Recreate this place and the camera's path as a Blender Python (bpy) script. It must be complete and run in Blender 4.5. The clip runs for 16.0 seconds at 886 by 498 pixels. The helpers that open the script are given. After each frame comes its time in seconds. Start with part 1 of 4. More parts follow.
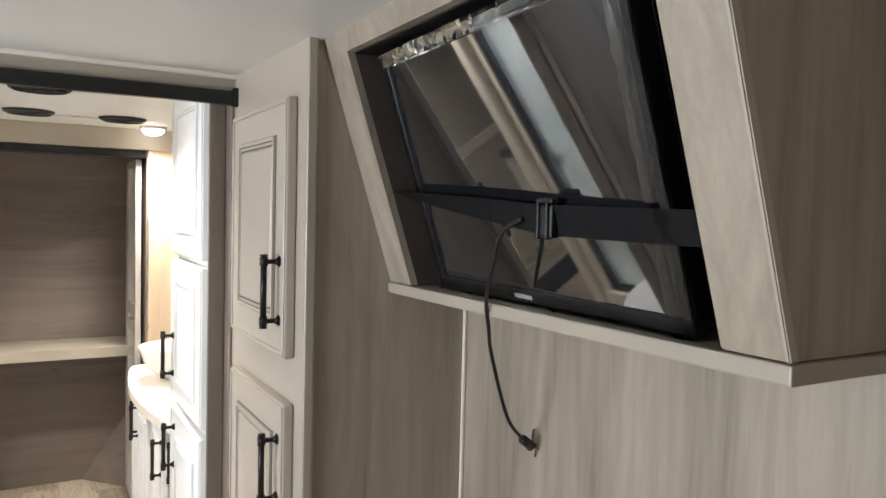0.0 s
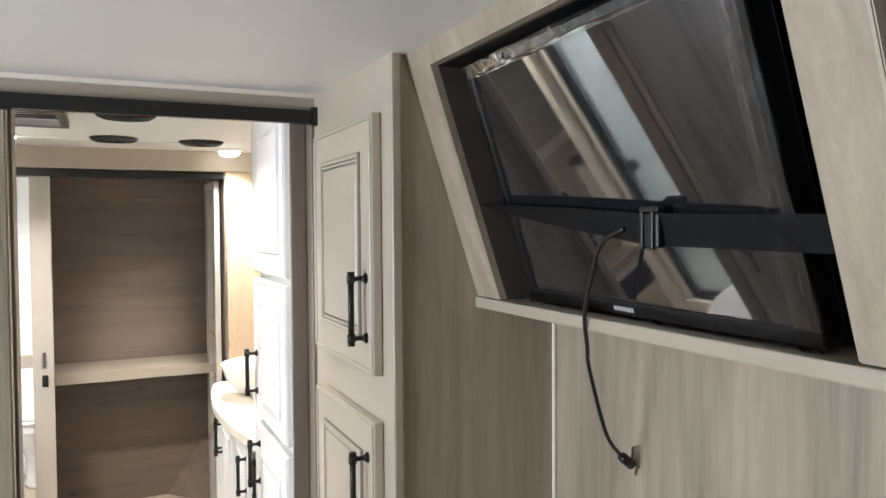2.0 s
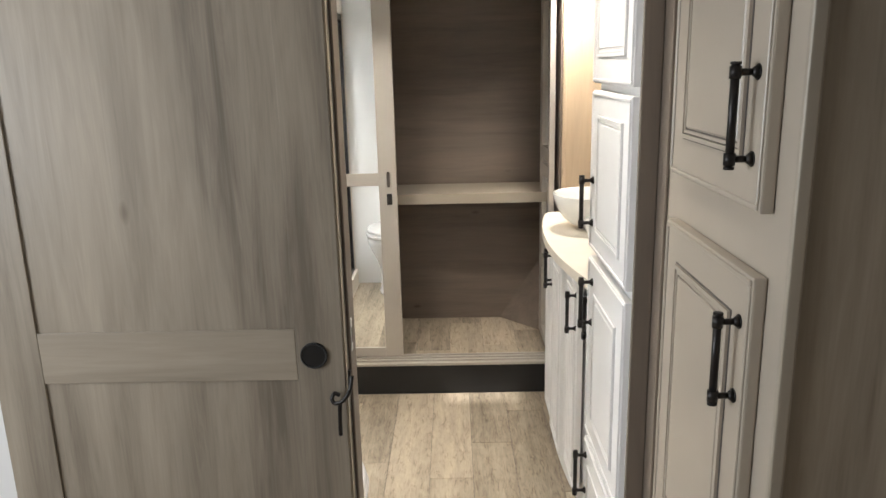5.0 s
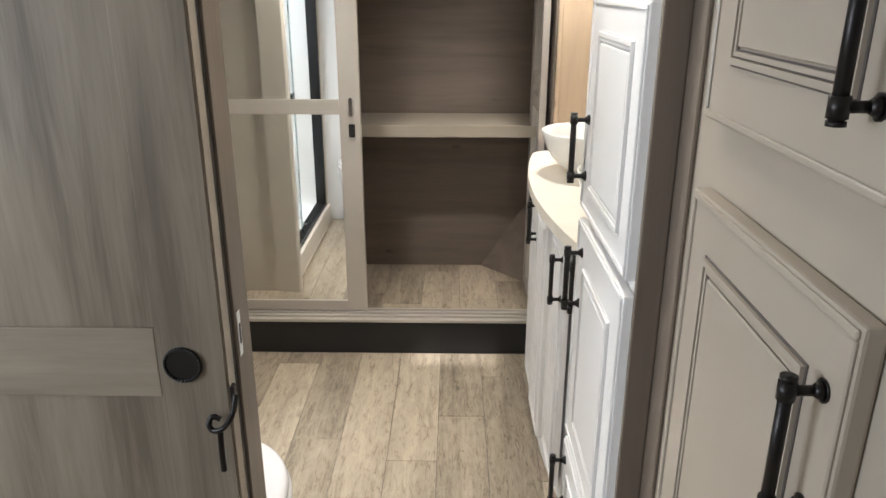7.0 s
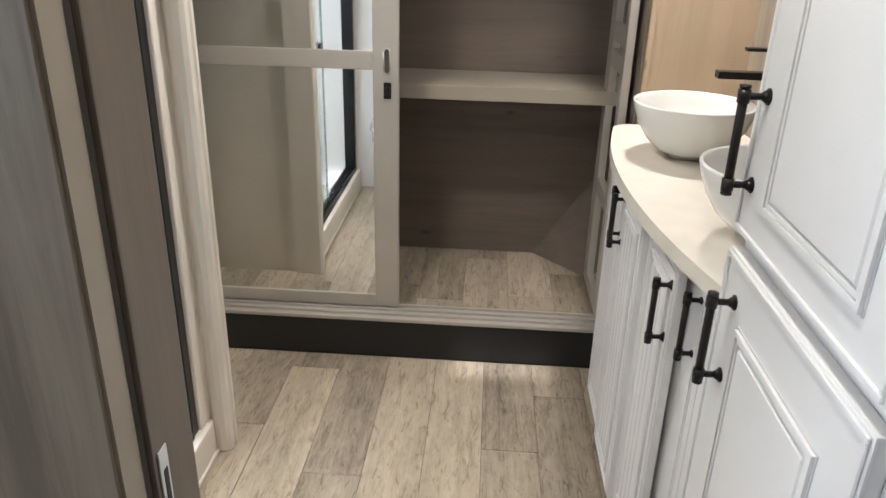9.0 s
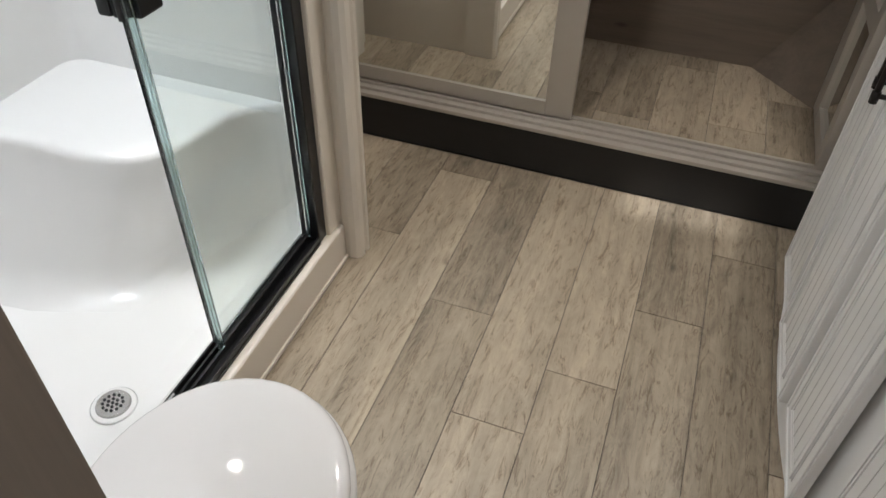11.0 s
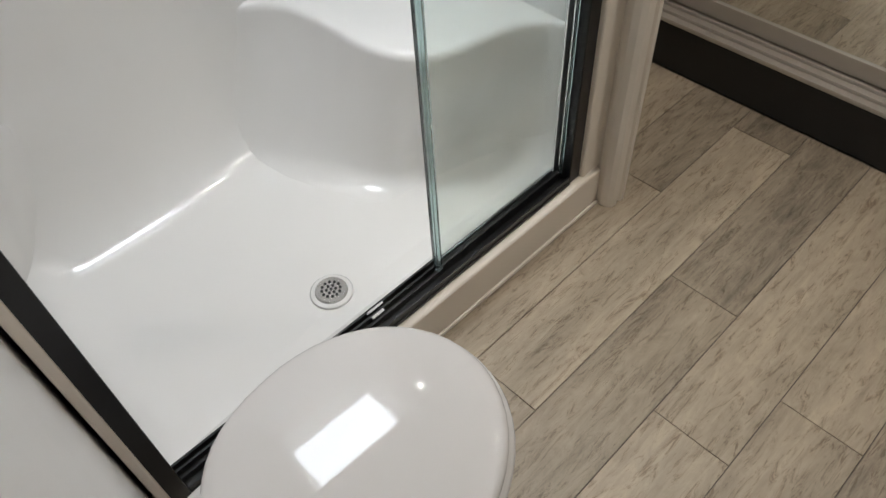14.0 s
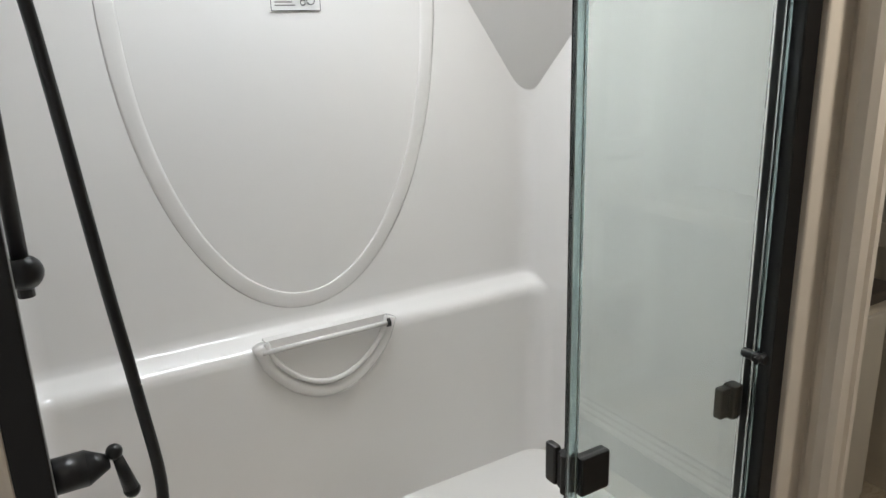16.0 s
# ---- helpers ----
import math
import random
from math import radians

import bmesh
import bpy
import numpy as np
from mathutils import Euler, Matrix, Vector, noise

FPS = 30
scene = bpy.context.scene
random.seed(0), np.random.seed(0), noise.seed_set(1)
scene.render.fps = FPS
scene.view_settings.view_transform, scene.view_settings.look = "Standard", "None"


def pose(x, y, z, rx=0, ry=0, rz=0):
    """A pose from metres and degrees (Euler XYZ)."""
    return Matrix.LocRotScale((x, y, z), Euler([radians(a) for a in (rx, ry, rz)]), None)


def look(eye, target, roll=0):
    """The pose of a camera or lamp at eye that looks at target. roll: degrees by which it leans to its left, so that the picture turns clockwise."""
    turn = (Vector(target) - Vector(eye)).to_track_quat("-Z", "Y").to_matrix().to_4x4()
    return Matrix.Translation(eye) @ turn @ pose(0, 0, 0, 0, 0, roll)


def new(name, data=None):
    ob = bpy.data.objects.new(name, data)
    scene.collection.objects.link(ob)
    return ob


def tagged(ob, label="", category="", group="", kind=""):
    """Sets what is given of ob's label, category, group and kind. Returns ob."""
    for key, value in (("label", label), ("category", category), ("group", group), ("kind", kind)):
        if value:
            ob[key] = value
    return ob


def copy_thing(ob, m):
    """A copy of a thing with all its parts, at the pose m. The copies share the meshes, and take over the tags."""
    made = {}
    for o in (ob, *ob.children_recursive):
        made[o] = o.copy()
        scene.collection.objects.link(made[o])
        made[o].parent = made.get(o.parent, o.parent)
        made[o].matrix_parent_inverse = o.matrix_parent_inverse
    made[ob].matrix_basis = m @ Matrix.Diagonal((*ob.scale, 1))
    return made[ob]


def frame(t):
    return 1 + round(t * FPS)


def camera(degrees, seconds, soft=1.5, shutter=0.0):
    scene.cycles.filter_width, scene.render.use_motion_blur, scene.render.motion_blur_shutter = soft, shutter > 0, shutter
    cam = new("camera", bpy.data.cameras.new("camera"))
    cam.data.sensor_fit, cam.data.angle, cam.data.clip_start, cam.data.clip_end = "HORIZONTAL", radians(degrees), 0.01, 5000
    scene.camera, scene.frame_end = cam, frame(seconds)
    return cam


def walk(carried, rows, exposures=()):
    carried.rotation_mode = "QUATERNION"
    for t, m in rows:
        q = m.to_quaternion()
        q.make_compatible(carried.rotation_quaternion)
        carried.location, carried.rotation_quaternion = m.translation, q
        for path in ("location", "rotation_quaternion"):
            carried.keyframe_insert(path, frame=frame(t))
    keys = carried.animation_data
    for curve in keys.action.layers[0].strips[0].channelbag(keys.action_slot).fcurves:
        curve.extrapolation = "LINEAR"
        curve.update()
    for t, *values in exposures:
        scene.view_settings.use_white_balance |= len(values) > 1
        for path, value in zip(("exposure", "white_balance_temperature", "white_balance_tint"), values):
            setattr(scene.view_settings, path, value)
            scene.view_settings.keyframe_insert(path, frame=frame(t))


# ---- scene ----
cam = camera(62.3, 16.0)
PATH = [
    (0, (0.305, 0.503, 1.558), (1.297, 2.237, 1.467), 1.4),
    (0.5, (0.301, 0.515, 1.555), (1.328, 2.23, 1.617), 0.5),
    (1, (0.296, 0.525, 1.558), (1.333, 2.232, 1.658), -0.1),
    (1.5, (0.263, 0.536, 1.555), (1.29, 2.251, 1.638), -0.2),
    (2, (0.278, 0.545, 1.561), (1.117, 2.36, 1.499), -0.4),
    (2.5, (0.312, 0.559, 1.536), (0.892, 2.466, 1.365), -1.0),
    (3, (0.379, 0.58, 1.515), (0.676, 2.542, 1.266), -1.4),
    (3.5, (0.431, 0.595, 1.495), (0.505, 2.57, 1.192), -1.6),
    (4, (0.43, 0.624, 1.493), (0.381, 2.593, 1.145), -1.7),
    (4.5, (0.387, 0.735, 1.486), (0.322, 2.692, 1.077), -1.7),
    (5, (0.33, 0.88, 1.481), (0.294, 2.82, 0.996), -1.4),
    (5.2, (0.32, 0.925, 1.47), (0.31, 2.853, 0.936), -1.3),
    (7.3, (0.429, 1.42, 1.432), (0.4, 3.299, 0.749), 0.2),
    (7.5, (0.409, 1.485, 1.433), (0.379, 3.363, 0.745), 0.2),
    (8, (0.35, 1.652, 1.427), (0.322, 3.521, 0.717), 0.7),
    (8.2, (0.34, 1.701, 1.412), (0.303, 3.565, 0.687), 1.0),
    (10.3, (0.374, 2.116, 1.326), (0.03, 3.762, 0.243), 1.8),
    (10.5, (0.364, 2.168, 1.326), (-0.024, 3.749, 0.164), 1.9),
    (11, (0.33, 2.23, 1.305), (-0.151, 3.637, -0.032), 1.7),
    (11.5, (0.311, 2.279, 1.267), (-0.279, 3.47, -0.227), -0.3),
    (12, (0.326, 2.347, 1.256), (-0.362, 3.327, -0.346), -3.8),
    (12.5, (0.326, 2.365, 1.258), (-0.401, 3.253, -0.38), -5.4),
    (13, (0.323, 2.372, 1.261), (-0.422, 3.234, -0.384), -5.4),
    (13.5, (0.318, 2.363, 1.267), (-0.485, 3.238, -0.343), -4.0),
    (14, (0.282, 2.406, 1.29), (-0.678, 3.264, -0.24), -3.9),
    (14.5, (0.248, 2.408, 1.302), (-0.935, 3.28, -0.054), -2.7),
    (15, (0.261, 2.417, 1.333), (-1.146, 3.291, 0.212), -2.5),
    (15.5, (0.272, 2.415, 1.384), (-1.311, 3.332, 0.574), -2.1),
    (16, (0.26, 2.417, 1.461), (-1.392, 3.398, 0.906), -1.8),
]
EXPOSURES = [(0, 0.38, 6050, 10), (1.5, 0.55, 5980, 10), (2.5, 0.22, 6050, 10), (4, -0.12, 6250, 10), (5, -0.25, 6250, 10), (7.5, -0.35, 5950, 10), (10.3, -0.88, 5850, 10), (11.5, -1.28, 6150, 10),
             (12.5, -1.46, 6200, 10), (14, -1.50, 6150, 10), (15, -1.52, 6100, 10), (16, -1.74, 6350, 10)]
walk(cam, [(t, look(eye, target, roll)) for t, eye, target, roll in PATH], EXPOSURES)

# ---- world and light ----
world = bpy.data.worlds.new("world")
scene.world = world
world.use_nodes = True
sky = world.node_tree.nodes.new("ShaderNodeTexSky")
sky.sky_type, sky.sun_disc = "NISHITA", False
sky.sun_elevation, sky.sun_rotation = radians(50), radians(200)
world.node_tree.links.new(sky.outputs[0], world.node_tree.nodes["Background"].inputs[0])
world.node_tree.nodes["Background"].inputs[1].default_value = 0.12


def lamp(name, kind, m, power, colour, size=0.1, size_y=None, spread=None):
    data = bpy.data.lights.new(name, kind)
    data.energy, data.color = power, colour
    if kind == "AREA":
        data.size = size
        if spread:
            data.spread = radians(spread)
        if size_y:
            data.shape, data.size_y = "RECTANGLE", size_y
    elif kind == "SUN":
        data.angle = size
    else:
        data.shadow_soft_size = size
    ob = new(name, data)
    ob.matrix_world = m
    return ob


DAY = (0.93, 0.97, 1.0)
WARM = (1.0, 0.92, 0.80)
# daylight through the shower's skylight and the bedroom window
lamp("skylight_daylight", "AREA", look((-0.90, 2.92, 2.096), (-0.90, 2.92, 0)), 18.5, DAY, 0.275, 0.445)
lamp("bedroom_window_daylight", "AREA", look((-1.72, 1.20, 1.35), (0.6, 1.20, 1.45)), 42, DAY, 0.9, 0.6)
# the bath's ceiling lights; the last, near the doorway, is an unseen added fill
PUCKS = ((-0.05, 3.617), (0.79, 3.90), (-0.76, 3.36), (0.42, 2.60))
for px, py in PUCKS:
    lamp("puck_light", "AREA", look((px, py, 1.868), (px, py, 0)), 5 if px < -0.5 else 5.0 if py < 3 else 10.5 if px < 0.5 else 9.5, WARM, 0.08, spread=125)
# the sun, through a gap added beside the vent's lid to make the floor patch
lamp("sun", "SUN", look((0.0, 0.0, 0.0), (0.43, 0.87, -1.91)), 10.0, (1.0, 0.98, 0.94), radians(3.5))

# ---- materials ----


def nodes_of(name):
    m = bpy.data.materials.new(name)
    m.use_nodes = True
    return m, m.node_tree.nodes, m.node_tree.links, m.node_tree.nodes["Principled BSDF"]


def plain(name, colour, rough=0.5, metal=0.0, vary=0.06, scale=9.0, bump=0.02, coat=0.0):
    m, n, l, b = nodes_of(name)
    b.inputs["Roughness"].default_value, b.inputs["Metallic"].default_value = rough, metal
    b.inputs["Coat Weight"].default_value = coat
    co = n.new("ShaderNodeTexCoord")
    noi = n.new("ShaderNodeTexNoise")
    noi.inputs["Scale"].default_value, noi.inputs["Detail"].default_value = scale, 6
    l.new(co.outputs["Object"], noi.inputs["Vector"])
    ramp = n.new("ShaderNodeValToRGB")
    ramp.color_ramp.elements[0].position, ramp.color_ramp.elements[1].position = 0.3, 0.7
    ramp.color_ramp.elements[0].color = (*[c * (1 - vary) for c in colour], 1)
    ramp.color_ramp.elements[1].color = (*[min(1, c * (1 + vary)) for c in colour], 1)
    l.new(noi.outputs["Fac"], ramp.inputs["Fac"])
    l.new(ramp.outputs["Color"], b.inputs["Base Color"])
    fine = n.new("ShaderNodeTexNoise")
    fine.inputs["Scale"].default_value = scale * 25
    l.new(co.outputs["Object"], fine.inputs["Vector"])
    bm_ = n.new("ShaderNodeBump")
    bm_.inputs["Strength"].default_value, bm_.inputs["Distance"].default_value = bump * 4, 0.001
    l.new(fine.outputs["Fac"], bm_.inputs["Height"])
    l.new(bm_.outputs["Normal"], b.inputs["Normal"])
    return m


def wood(name, light, dark, axis="z", rough=0.45, knots=True, per_piece=False, board=0.0, fine_scale=1.0, contrast=1.0, knot_scale=1.0):
    """Printed woodgrain: streaks along one axis, broad bands, fine pores, a few knots."""
    m, n, l, b = nodes_of(name)
    b.inputs["Roughness"].default_value = rough
    co = n.new("ShaderNodeTexCoord")
    src = co.outputs["Object"]
    if per_piece:
        info = n.new("ShaderNodeObjectInfo")
        add = n.new("ShaderNodeVectorMath")
        add.operation = "MULTIPLY_ADD"
        add.inputs[1].default_value = (37.0, 53.0, 11.0)
        l.new(info.outputs["Random"], add.inputs[0])
        l.new(src, add.inputs[2])
        src = add.outputs[0]
    else:
        geo = n.new("ShaderNodeNewGeometry")
        src = geo.outputs["Position"]

    def stretched(across, along):
        mp = n.new("ShaderNodeMapping")
        s = [across * fine_scale] * 3
        s["xyz".index(axis)] = along * fine_scale
        mp.inputs["Scale"].default_value = s
        l.new(src, mp.inputs["Vector"])
        return mp.outputs[0]

    def noi(vec, detail, rough_=0.6, dist=0.0):
        t = n.new("ShaderNodeTexNoise")
        t.inputs["Scale"].default_value = 1.0
        t.inputs["Detail"].default_value, t.inputs["Roughness"].default_value = detail, rough_
        t.inputs["Distortion"].default_value = dist
        l.new(vec, t.inputs["Vector"])
        return t.outputs["Fac"]

    def maths(op, a, c):
        q = n.new("ShaderNodeMath")
        q.operation = op
        for i, v in enumerate((a, c)):
            if isinstance(v, (int, float)):
                q.inputs[i].default_value = v
            else:
                l.new(v, q.inputs[i])
        return q.outputs[0]

    broad = noi(stretched(6.5, 0.55), 2)
    cathedral = noi(stretched(15 if per_piece else 8.5, 1.1 if per_piece else 0.9), 3, 0.55, 2.2 if per_piece else 1.6)
    grain = noi(stretched(42, 2.6), 6, 0.68, 1.2)
    pores = noi(stretched(240, 9), 3)
    weights = (0.34, 0.28, 0.26, 0.12) if per_piece else (0.36, 0.23, 0.33, 0.08)
    v = maths("ADD", maths("MULTIPLY", broad, weights[0]), maths("MULTIPLY", grain, weights[1]))
    v = maths("ADD", v, maths("MULTIPLY", cathedral, weights[2]))
    v = maths("ADD", v, maths("MULTIPLY", pores, weights[3]))
    if per_piece:
        v = maths("ADD", v, maths("MULTIPLY", maths("SUBTRACT", info.outputs["Random"], 0.5), 0.24))
        weather = noi(stretched(24, 8.0), 10, 0.78, 1.2)
        v = maths("ADD", maths("MULTIPLY", v, 0.66), maths("MULTIPLY", weather, 0.36))
    ramp = n.new("ShaderNodeValToRGB")
    e = ramp.color_ramp.elements
    e[0].position, e[1].position = 0.5 - 0.17 / contrast, 0.5 + 0.14 / contrast
    e[0].color, e[1].color = (*dark, 1), (*light, 1)
    mid = ramp.color_ramp.elements.new(0.48)
    mid.color = (*[(a * 0.45 + c * 0.55) for a, c in zip(dark, light)], 1)
    l.new(v, ramp.inputs["Fac"])
    col = ramp.outputs["Color"]
    if per_piece:
        crack = noi(stretched(58, 9.5), 10, 0.82, 1.3)
        cr = n.new("ShaderNodeValToRGB")
        cr.color_ramp.elements[0].position, cr.color_ramp.elements[1].position = 0.39, 0.48
        cr.color_ramp.elements[0].color, cr.color_ramp.elements[1].color = (0.46, 0.41, 0.36, 1), (1, 1, 1, 1)
        l.new(crack, cr.inputs["Fac"])
        mc = n.new("ShaderNodeMix")
        mc.data_type, mc.blend_type = "RGBA", "MULTIPLY"
        mc.inputs["Factor"].default_value = 0.9
        l.new(col, mc.inputs["A"])
        l.new(cr.outputs["Color"], mc.inputs["B"])
        col = mc.outputs["Result"]
    if knots:
        vor = n.new("ShaderNodeTexVoronoi")
        vor.inputs["Scale"].default_value = 1.0
        l.new(stretched(7.5 * knot_scale, 3.2 * knot_scale), vor.inputs["Vector"])
        kr = n.new("ShaderNodeValToRGB")
        kr.color_ramp.elements[0].position, kr.color_ramp.elements[1].position = 0.02, 0.075
        kr.color_ramp.elements[0].color, kr.color_ramp.elements[1].color = (0.35, 0.32, 0.30, 1), (1, 1, 1, 1)
        l.new(vor.outputs["Distance"], kr.inputs["Fac"])
        mx = n.new("ShaderNodeMix")
        mx.data_type, mx.blend_type = "RGBA", "MULTIPLY"
        mx.inputs["Factor"].default_value = 0.75
        l.new(col, mx.inputs["A"])
        l.new(kr.outputs["Color"], mx.inputs["B"])
        col = mx.outputs["Result"]
    l.new(col, b.inputs["Base Color"])
    bm_ = n.new("ShaderNodeBump")
    bm_.inputs["Strength"].default_value, bm_.inputs["Distance"].default_value = 0.12, 0.001
    l.new(maths("ADD", grain, pores), bm_.inputs["Height"])
    l.new(bm_.outputs["Normal"], b.inputs["Normal"])
    return m


W_LIGHT, W_DARK = (0.40, 0.337, 0.262), (0.165, 0.135, 0.102)
M_WOOD = wood("grey_woodgrain_upright", W_LIGHT, W_DARK, "z", 0.42, knot_scale=0.8, contrast=1.25)
M_WOOD_X = wood("grey_woodgrain_lengthwise_x", W_LIGHT, W_DARK, "x", 0.42, knot_scale=0.8)
M_WOOD_Y = wood("grey_woodgrain_lengthwise_y", W_LIGHT, W_DARK, "y", 0.42, knots=False)
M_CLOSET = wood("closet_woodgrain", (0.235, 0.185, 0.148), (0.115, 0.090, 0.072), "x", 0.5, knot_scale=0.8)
M_WARMWOOD = wood("side_panel_woodgrain", (0.55, 0.42, 0.29), (0.42, 0.32, 0.22), "z", 0.45)
M_TRIM = plain("taupe_foil", (0.365, 0.315, 0.25), 0.38, vary=0.04, scale=5)
M_CABPAINT = plain("taupe_cabinet_paint", (0.405, 0.352, 0.285), 0.36, vary=0.03, scale=6)
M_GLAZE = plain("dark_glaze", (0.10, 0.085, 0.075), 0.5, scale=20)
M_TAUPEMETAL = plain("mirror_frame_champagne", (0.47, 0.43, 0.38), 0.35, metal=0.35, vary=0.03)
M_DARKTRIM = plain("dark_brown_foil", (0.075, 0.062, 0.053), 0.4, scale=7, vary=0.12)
M_CEIL = plain("ceiling_white_vinyl", (0.72, 0.71, 0.68), 0.55, vary=0.02, scale=3, bump=0.05)
M_WHITECAB = plain("white_cabinet_paint", (0.78, 0.765, 0.75), 0.35, vary=0.02, scale=6)
M_WHITEGLAZE = plain("grey_glaze_line", (0.60, 0.58, 0.57), 0.5)
M_SHOWER = plain("glossy_white_fibreglass", (0.80, 0.788, 0.772), 0.12, vary=0.012, scale=2, bump=0.0, coat=0.3)
M_CREAM = plain("cream_vinyl_trim", (0.72, 0.655, 0.57), 0.4, vary=0.03, scale=4)
M_PORC = plain("white_porcelain", (0.66, 0.635, 0.62), 0.02, vary=0.01, scale=2, bump=0.0, coat=0.0)
M_PORC.node_tree.nodes["Principled BSDF"].inputs["Specular IOR Level"].default_value = 0.3
M_SINK = plain("white_glazed_ceramic", (0.80, 0.785, 0.75), 0.06, vary=0.01, scale=2, bump=0.0)
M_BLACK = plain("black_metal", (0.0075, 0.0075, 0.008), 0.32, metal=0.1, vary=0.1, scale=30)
M_BRONZE = plain("oil_rubbed_bronze", (0.020, 0.017, 0.016), 0.36, metal=0.5, vary=0.15, scale=40)
M_BLACKPL = plain("black_plastic", (0.008, 0.008, 0.0085), 0.34, vary=0.1)
M_STRAP = plain("black_webbing", (0.006, 0.006, 0.0065), 0.8, vary=0.25, scale=60, bump=0.2)
M_STRAP.node_tree.nodes["Principled BSDF"].inputs["Specular IOR Level"].default_value = 0.2
M_STEEL = plain("brushed_steel", (0.55, 0.54, 0.52), 0.25, metal=1.0, vary=0.1, scale=25)
M_STEP = plain("dark_step_vinyl", (0.009, 0.009, 0.0095), 0.45, vary=0.1, scale=12, bump=0.05)
M_COUNTER = plain("cream_solid_surface", (0.74, 0.68, 0.585), 0.28, vary=0.05, scale=14)
M_MIRROR = plain("mirror_silver", (0.86, 0.88, 0.87), 0.015, metal=1.0, vary=0.0, bump=0.0)
M_YELLOW = plain("yellow_tag", (0.75, 0.52, 0.03), 0.5)
M_WHITEPAPER = plain("white_label", (0.78, 0.78, 0.77), 0.5, vary=0.01)
M_INK = plain("black_ink", (0.03, 0.03, 0.03), 0.6)
M_GREYINK = plain("grey_ink", (0.22, 0.21, 0.21), 0.6)
M_PLANK = wood("vinyl_plank", (0.480, 0.393, 0.290), (0.112, 0.088, 0.062), "y", 0.42, knots=True, per_piece=True, fine_scale=1.0)
M_GROUT = plain("plank_joint", (0.12, 0.10, 0.085), 0.6)


def glass(name, colour, rough=0.0):
    m, n, l, b = nodes_of(name)
    b.inputs["Base Color"].default_value = (*colour, 1)
    b.inputs["Roughness"].default_value = rough
    b.inputs["Transmission Weight"].default_value = 1.0
    b.inputs["IOR"].default_value = 1.45
    return m


def glowing(name, colour, strength):
    m, n, l, b = nodes_of(name)
    b.inputs["Base Color"].default_value = (*colour, 1)
    b.inputs["Emission Color"].default_value = (*colour, 1)
    b.inputs["Emission Strength"].default_value = strength
    return m


M_GLASS = glass("clear_green_glass", (0.95, 0.99, 0.98))
M_GLASSEDGE = glass("green_glass_edge", (0.52, 0.66, 0.66), 0.1)
M_FILM = glass("clear_film", (0.97, 0.97, 0.98), 0.10)
M_FILM.node_tree.nodes["Principled BSDF"].inputs["IOR"].default_value = 1.14
M_SCREEN = plain("tv_screen", (0.012, 0.012, 0.014), 0.04, vary=0.0, bump=0.0, coat=1.0)
M_SCREEN.node_tree.nodes["Principled BSDF"].inputs["Coat IOR"].default_value = 1.8
M_LAMP = glowing("lit_diffuser", (1.0, 0.90, 0.74), 14.0)
M_SKYPANE = glowing("skylight_dome", (0.95, 0.98, 1.0), 10.0)
# the grey woodgrain darkened: shade on jambs and end strip, put into the colour
M_JAMBSHADE = wood("shaded_jamb_woodgrain", (0.22, 0.176, 0.138), (0.105, 0.084, 0.066), "z", 0.45)

# ---- mesh helpers ----


def link(name, bm, material, smooth=False):
    me = bpy.data.meshes.new(name)
    bmesh.ops.recalc_face_normals(bm, faces=bm.faces)
    bm.to_mesh(me)
    bm.free()
    for mat in material if isinstance(material, (list, tuple)) else [material]:
        me.materials.append(mat)
    if smooth:
        for p in me.polygons:
            p.use_smooth = True
    return new(name, me)


def part(name, bm, material, parent, label="", smooth=False):
    ob = link(name, bm, material, smooth)
    ob.parent = parent
    ob.matrix_parent_inverse = Matrix.Identity(4)
    if label:
        ob["label"] = label
    return ob


def thing(name, at, label, category, group="", kind=""):
    ob = new(name)
    ob.empty_display_size = 0.05
    ob.location = at
    return tagged(ob, label, category, group, kind)


def block(bm, x0, x1, y0, y1, z0, z1, bevel=0.0, segs=2):
    r = bmesh.ops.create_cube(bm, size=1.0, matrix=Matrix.LocRotScale(((x0 + x1) / 2, (y0 + y1) / 2, (z0 + z1) / 2), None, (abs(x1 - x0), abs(y1 - y0), abs(z1 - z0))))
    if bevel:
        vs = set(r["verts"])
        es = [e for e in bm.edges if e.verts[0] in vs and e.verts[1] in vs]
        bmesh.ops.bevel(bm, geom=es, offset=bevel, segments=segs, affect="EDGES", profile=0.6)
    return bm


def box(x0, x1, y0, y1, z0, z1, bevel=0.0, segs=2):
    return block(bmesh.new(), x0, x1, y0, y1, z0, z1, bevel, segs)


def rod(bm, a, b, r, r2=None, n=14):
    a, b = Vector(a), Vector(b)
    d = b - a
    m = Matrix.Translation((a + b) / 2) @ d.to_track_quat("Z", "Y").to_matrix().to_4x4()
    bmesh.ops.create_cone(bm, cap_ends=True, segments=n, radius1=r, radius2=r if r2 is None else r2, depth=d.length, matrix=m)
    return bm


